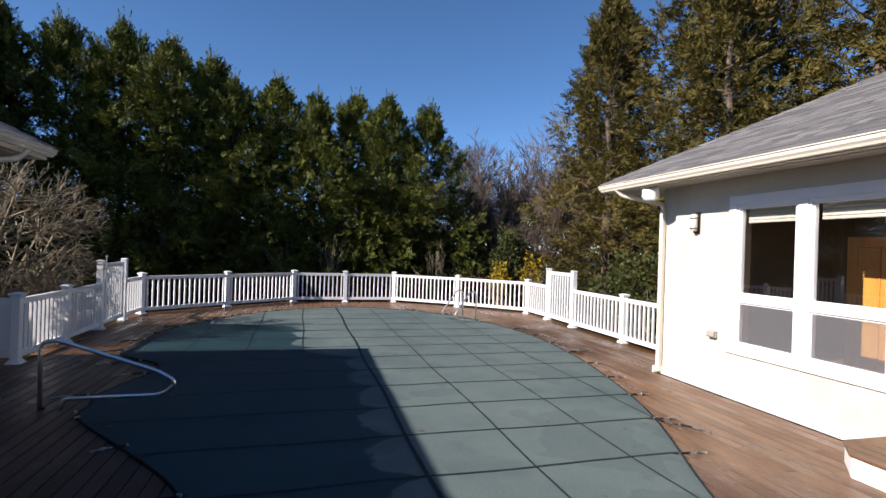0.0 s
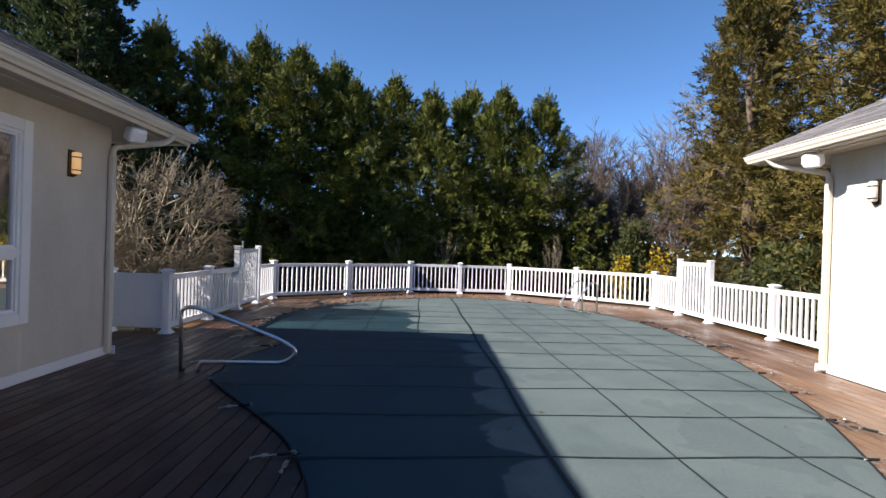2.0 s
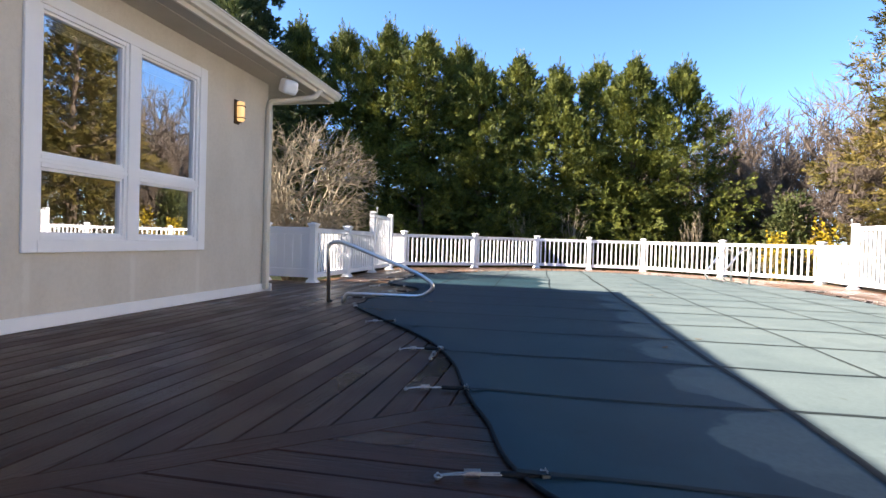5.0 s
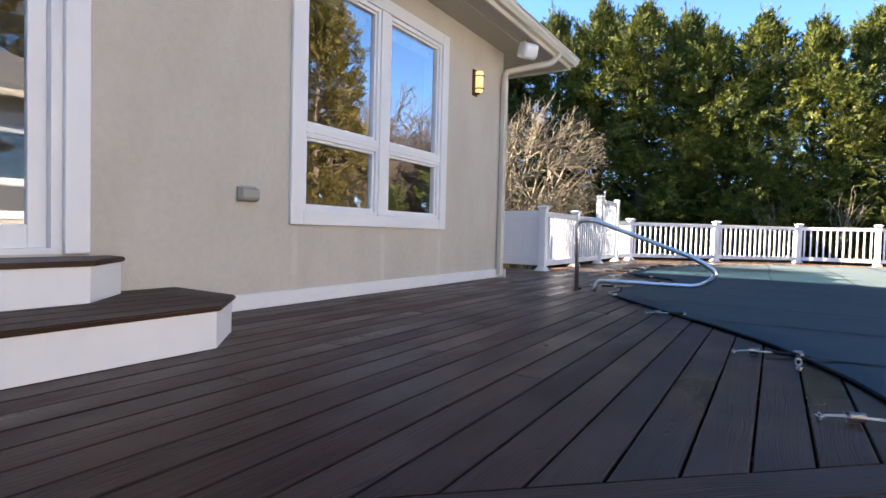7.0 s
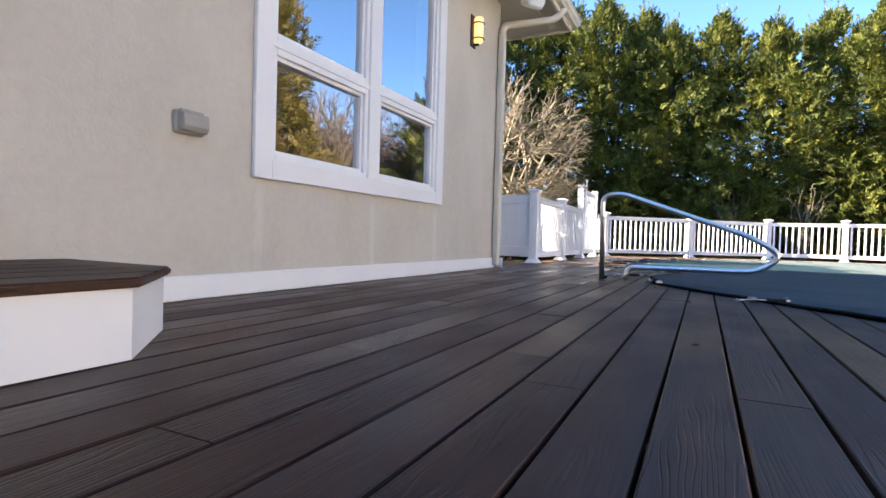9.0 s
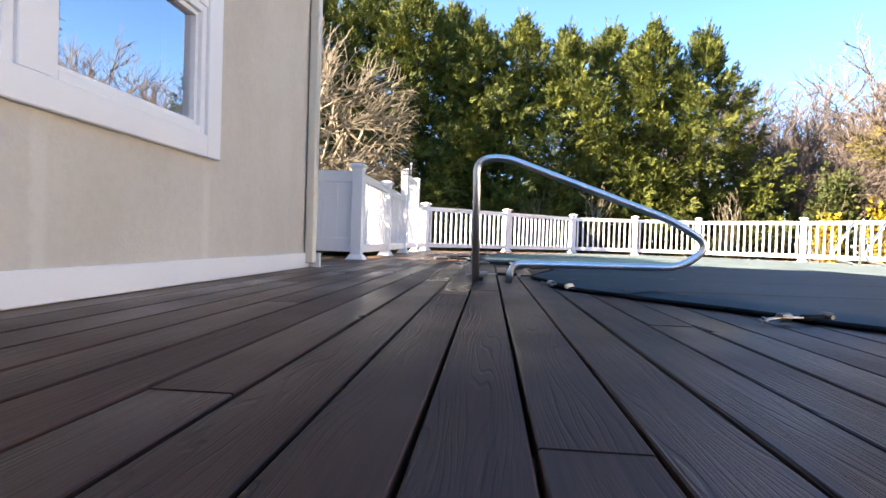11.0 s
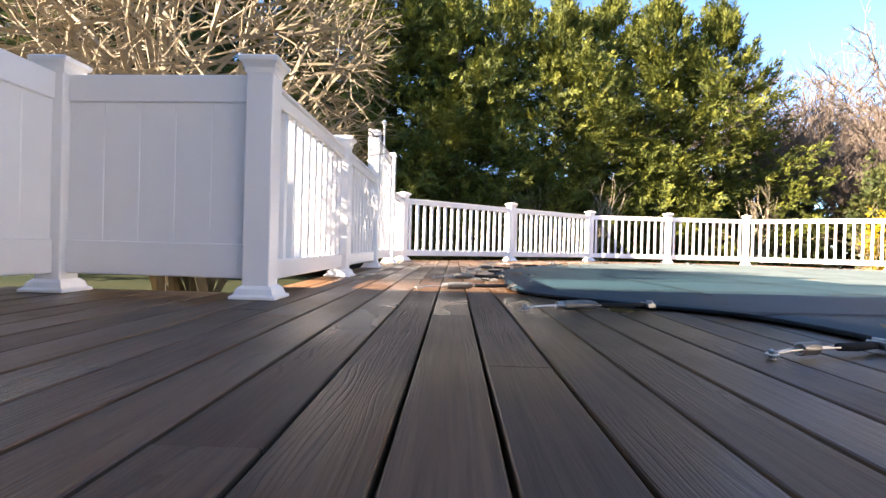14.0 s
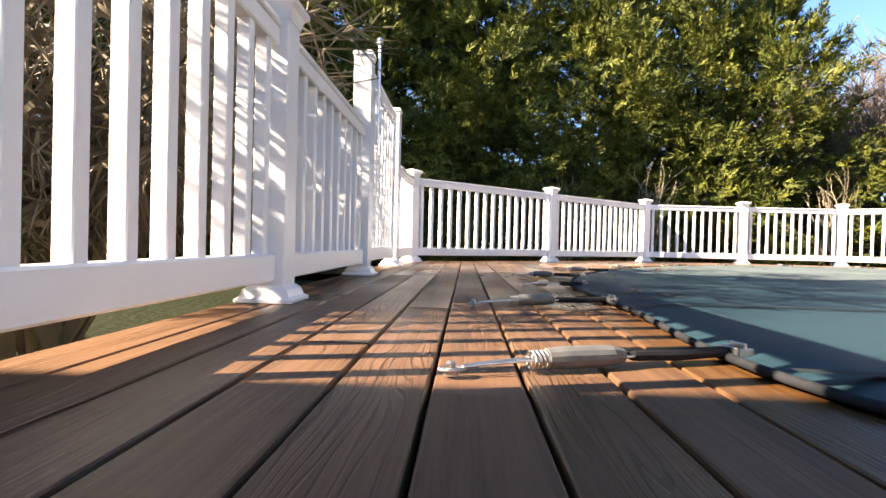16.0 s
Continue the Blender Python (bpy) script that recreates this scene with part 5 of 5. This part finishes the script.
leaf_bush("forsythia_bush", (7.95, 20.3, GROUND_Z), (0.85, 0.85, 1.9), 480, YELLOW, "forsythia bush in bright yellow bloom", "flowering shrub", 81, (0.12, 0.035))
leaf_bush("forsythia_bush", (9.4, 20.3, GROUND_Z), (0.9, 0.9, 2.3), 420, YELLOW, "thin forsythia with scattered yellow bloom", "flowering shrub", 82, (0.12, 0.035))
leaf_bush("evergreen_bush", (8.7, 21.2, GROUND_Z), (1.3, 1.3, 3.3), 2600, SHRUB_LEAF, "olive undergrowth bush beyond the fence", "shrub", 83, (0.16, 0.03))
leaf_bush("evergreen_bush", (10.8, 14.5, GROUND_Z), (2.6, 3.2, 2.4), 3200, SHRUB_LEAF, "olive undergrowth bush under the cedars", "shrub", 84, (0.16, 0.03))
leaf_bush("evergreen_bush", (10.4, 10.6, GROUND_Z), (2.2, 3.4, 2.2), 3000, SHRUB_LEAF, "olive undergrowth bush under the cedars", "shrub", 85, (0.16, 0.03))
# filler bushes added so bright sky doesn't show through the hedge foot
for k, x in enumerate((-8.5, -4.6, -0.8, 3.0, 6.6)):
    leaf_bush("evergreen_bush", (x, 26.6 - 0.2 * (k % 2), GROUND_Z), (5.0, 1.9, 3.3), 2600, LEAF_PINE, "dark bush added behind the cypress hedge to block sky gaps", "shrub", 90 + k, (0.34, 0.075))
# two more added fillers close the bright gap past the hedge end
leaf_bush("evergreen_bush", (7.4, 23.2, GROUND_Z), (2.6, 1.6, 2.0), 1800, SHRUB_LEAF, "olive bush added beside the hedge end to block a bright gap", "shrub", 97, (0.2, 0.04))
leaf_bush("evergreen_bush", (10.0, 25.0, GROUND_Z), (3.4, 1.8, 2.2), 1800, SHRUB_LEAF, "olive bush added under the bare trees to block a bright gap", "shrub", 98, (0.22, 0.045))

# small shed far behind the shrub
root = thing("garden_shed", (-14.0, 20.5, GROUND_Z), "small blue-grey shed with a white window", "shed")
part("wall", boxes((-1.4, 1.4, -1.2, 1.2, 0, 2.0)), SHED_PAINT, root)
bm = bmesh.new()
slab(bm, [(-1.6, -1.4), (1.6, -1.4), (1.6, 1.4), (-1.6, 1.4)], 2.0, 2.1)
box(bm, -0.9, 0.9, -1.3, 1.3, 2.1, 2.5)
part("roof", bm, SHINGLE, root)
wd = part("window", boxes((0.2, 0.9, -1.26, -1.2, 0.9, 1.7)), TRIM, root)
part("pane", boxes((0.28, 0.82, -1.27, -1.255, 0.98, 1.62)), BRONZE, wd)


# ---- dry leaves on the deck and cover ----
def leaf_scatter(name, spots, seed, label):
    rng3 = np.random.default_rng(seed)
    out = []
    for x, y, r, count in spots:
        p = np.stack([x + rng3.normal(size=count) * r, y + rng3.normal(size=count) * r, np.full(count, 0.006)], 1)
        for q in p:
            inside = len([c for c in crossings(POOL, 1, q[1]) if c < q[0]]) % 2
            if inside:
                q[2] = cover_z(q[0], q[1]) + 0.006
        a = rng3.random(count) * 6.28
        l, w = 0.022 + 0.03 * rng3.random(count), 0.010 + 0.014 * rng3.random(count)
        d = np.stack([np.cos(a), np.sin(a), np.zeros(count)], 1)
        sd = np.stack([-np.sin(a), np.cos(a), np.zeros(count)], 1)
        lift = lambda: np.stack([np.zeros(count), np.zeros(count), 0.012 * rng3.random(count)], 1)
        out.append(np.stack([p - d * l[:, None] + lift(), p + sd * w[:, None] + lift() * 0.3, p + d * l[:, None] + lift(), p - sd * w[:, None] + lift() * 0.3], 1))
    return tagged(link_mesh(name, quads_mesh(name, np.concatenate(out)), DRY_LEAF), label, "leaves", kind="stuff")


leaf_scatter("dry_leaves", [(-2.5, 12.5, 0.25, 40), (-1.6, 13.6, 0.35, 60), (-2.4, 11.0, 0.12, 16), (-2.0, 14.2, 0.4, 40), (0.8, 10.5, 2.6, 12), (2.0, 5.0, 1.6, 6), (-0.1, 1.75, 0.3, 3), (-1.6, 5.9, 0.25, 6), (-0.7, 14.8, 0.4, 36)], 5, "brown dry leaves scattered by the cover edge")

# ---- deck ----
SEAM_L0, SEAM_L1 = Vector((-2.75, 0.48)), Vector((-0.02, 3.02))
SEAM_R0, SEAM_R1 = Vector((5.0, 0.48)), Vector((2.9, 2.4))
RIM = [(-3.68, BACK_Y), (-3.68, CORNER_Y), (-5.0, CORNER_Y), (-5.0, 9.2), (-3.80, 9.2), (-3.82, 14.80), (-0.08, 17.98), (3.32, 18.12), (7.05, 14.96), (7.09, CORNER_Y), (5.94, CORNER_Y), (5.94, BACK_Y)]
RIM = [Vector(p) for p in RIM]
INNER = [centre + (p - centre) * 0.93 for p in POOL]


def seam_y(x):
    """Lower end of the lengthwise boards at x."""
    for a, b in ((SEAM_L0, SEAM_L1), (SEAM_R1, SEAM_R0)):
        if a.x <= x <= b.x:
            return a.y + (x - a.x) / (b.x - a.x) * (b.y - a.y)
    return 3.0 if SEAM_L1.x < x < SEAM_R1.x else BACK_Y


def spans(lo_hi, holes):
    out = list(lo_hi)
    for h0, h1 in holes:
        nxt = []
        for a, b in out:
            if h1 <= a or h0 >= b:
                nxt.append((a, b))
            else:
                if h0 > a:
                    nxt.append((a, h0))
                if h1 < b:
                    nxt.append((h1, b))
        out = nxt
    return out


def pairs(v):
    return [(v[i], v[i + 1]) for i in range(0, len(v) - 1, 2)]


BW = PITCH_BOARD - 0.007
CS = [(-BW / 2, -0.006), (-BW / 2 + 0.0012, -0.002), (-BW / 2 + 0.004, 0.0), (BW / 2 - 0.004, 0.0), (BW / 2 - 0.0012, -0.002), (BW / 2, -0.006), (BW / 2, -0.025), (-BW / 2, -0.025)]


def board_geo(l0, l1, skew0=0.0, skew1=0.0):
    vs = [(x, (l0 + skew0 * x), z) for x, z in CS] + [(x, (l1 + skew1 * x), z) for x, z in CS]
    n = len(CS)
    fs = [tuple(range(n))[::-1], tuple(range(n, 2 * n))] + [(k, (k + 1) % n, n + (k + 1) % n, n + k) for k in range(n)]
    return vs, fs


deck = tagged(thing("deck_floor", (0, 0, 0)), "brown composite deck with mitred board fields, damp patches, paler where sunlight is painted on", "deck", kind="structure")
rng = random.Random(9)
far_v, far_f = [], []
made = 0


def lay(cx, cy, turn, l0, l1, near, sk0=0.0, sk1=0.0):
    """One board whose length runs along its local y."""
    global made
    dz = rng.uniform(-0.0012, 0.0008)
    mid = (l0 + l1) / 2
    vs, fs = board_geo(l0 - mid, l1 - mid, sk0, sk1)
    m = pose(cx, cy, dz, 0, 0, turn) @ Matrix.Translation((0, mid, 0))
    if near and made < 320:
        me = bpy.data.meshes.new("board")
        me.from_pydata(vs, [], fs)
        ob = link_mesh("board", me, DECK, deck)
        ob.matrix_basis = m
        made += 1
    else:
        base = len(far_v)
        far_v.extend([tuple(m @ Vector(v)) for v in vs])
        far_f.extend([tuple(i + base for i in f) for f in fs])


FIXED = {-5: [8.60], -1: [9.55, 5.2], 0: [8.60, 9.68], 1: [7.81, 4.1], 2: [6.98], 3: [5.72, 9.9], 5: [3.96], 6: [3.14]}
k0 = int(math.floor((-5.0 - GAP_X) / PITCH_BOARD))
k1 = int(math.ceil((7.1 - GAP_X) / PITCH_BOARD))
for k in range(k0, k1):
    x = GAP_X + (k + 0.5) * PITCH_BOARD
    lengths = []
    for a, b in pairs(crossings(RIM, 0, x)):
        a = max(a, seam_y(x)) if WALL_L < x < WALL_R else a
        lengths += spans([(a, b)], pairs(crossings(INNER, 0, x)))
    slope = 0.0
    for (sa, sb) in ((SEAM_L0, SEAM_L1), (SEAM_R1, SEAM_R0)):
        if sa.x <= x <= sb.x:
            slope = (sb.y - sa.y) / (sb.x - sa.x)
    for a, b in lengths:
        if b - a < 0.05:
            continue
        cuts = sorted(c for c in FIXED.get(k, []) if a + 0.1 < c < b - 0.1)
        if not cuts:
            y = a + rng.uniform(1.2, 4.4)
            while y < b - 0.8:
                cuts.append(y)
                y += rng.uniform(3.2, 4.6)
        marks = [a] + cuts + [b]
        for i, (p, q) in enumerate(zip(marks, marks[1:])):
            lay(x, 0, 0, p + (0.0015 if i else 0.0), q - 0.0015, x < -0.9 or (x < 0.4 and q < 5) or x > 4.6 and q < 12, slope if p == a and abs(p - seam_y(x)) < 1e-6 else 0.0)
# seam boards
for a, b in ((SEAM_L0, SEAM_L1), (SEAM_R0, SEAM_R1)):
    d = b - a
    off = Vector((d.y, -d.x)).normalized() * (BW / 2 + 0.004) * (1 if d.x > 0 else -1)
    c = a + off
    lay(c.x, c.y, math.degrees(math.atan2(d.y, d.x)) - 90, -1.6, d.length, True)
# crosswise boards in the near field
y = BACK_Y + 0.2
while y < 3.0:
    tl = (y - SEAM_L0.y) / (SEAM_L1.y - SEAM_L0.y)
    xl = SEAM_L0.x + tl * (SEAM_L1.x - SEAM_L0.x) + 0.215 if y > SEAM_L0.y else SEAM_L0.x + 0.2
    tr = (y - SEAM_R0.y) / (SEAM_R1.y - SEAM_R0.y)
    xr = SEAM_R0.x + tr * (SEAM_R1.x - SEAM_R0.x) - 0.215 if y > SEAM_R0.y else SEAM_R0.x - 0.2
    sl = (SEAM_L1.x - SEAM_L0.x) / (SEAM_L1.y - SEAM_L0.y) if y > SEAM_L0.y else 0.0
    sr = (SEAM_R1.x - SEAM_R0.x) / (SEAM_R1.y - SEAM_R0.y) if y > SEAM_R0.y else 0.0
    for a, b in spans([(xl, xr)], pairs(crossings(INNER, 1, y))) if xr > xl else []:
        if b - a < 0.05:
            continue
        mid = a + (b - a) * rng.uniform(0.35, 0.65)
        pieces = [(a, b)] if b - a < 3 else [(a, mid), (mid, b)]
        for p, q in pieces:
            # local y runs along -x after a quarter turn
            lay(0, y, 90, -q + 0.0015, -p - 0.0015, y > 0.6, 0.0 if q != xr else -sr, 0.0 if p != xl else -sl)
    y += PITCH_BOARD
me = bpy.data.meshes.new("board_field")
me.from_pydata(far_v, [], far_f)
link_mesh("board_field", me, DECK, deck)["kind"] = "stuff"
# dark joists under the boards and the rim
bm = bmesh.new()
for k in range(34):
    y = -4.6 + k * 0.66
    for a, b in pairs(crossings(RIM, 1, y)):
        for p, q in spans([(a + 0.02, b - 0.02)], pairs(crossings(INNER, 1, y))):
            if q - p > 0.1:
                box(bm, p, q, y - 0.02, y + 0.02, -0.20, -0.027)
tagged(part("deck_joists", bm, BARK), "dark joists under the deck boards", "joists", kind="structure")
bm = bmesh.new()
for a, b in zip(RIM, RIM[1:]):
    d = b - a
    nrm = Vector((-d.y, d.x)).normalized()
    p = [a, b, b + nrm * 0.03, a + nrm * 0.03]
    slab(bm, [(v.x, v.y) for v in p], -0.27, -0.004)
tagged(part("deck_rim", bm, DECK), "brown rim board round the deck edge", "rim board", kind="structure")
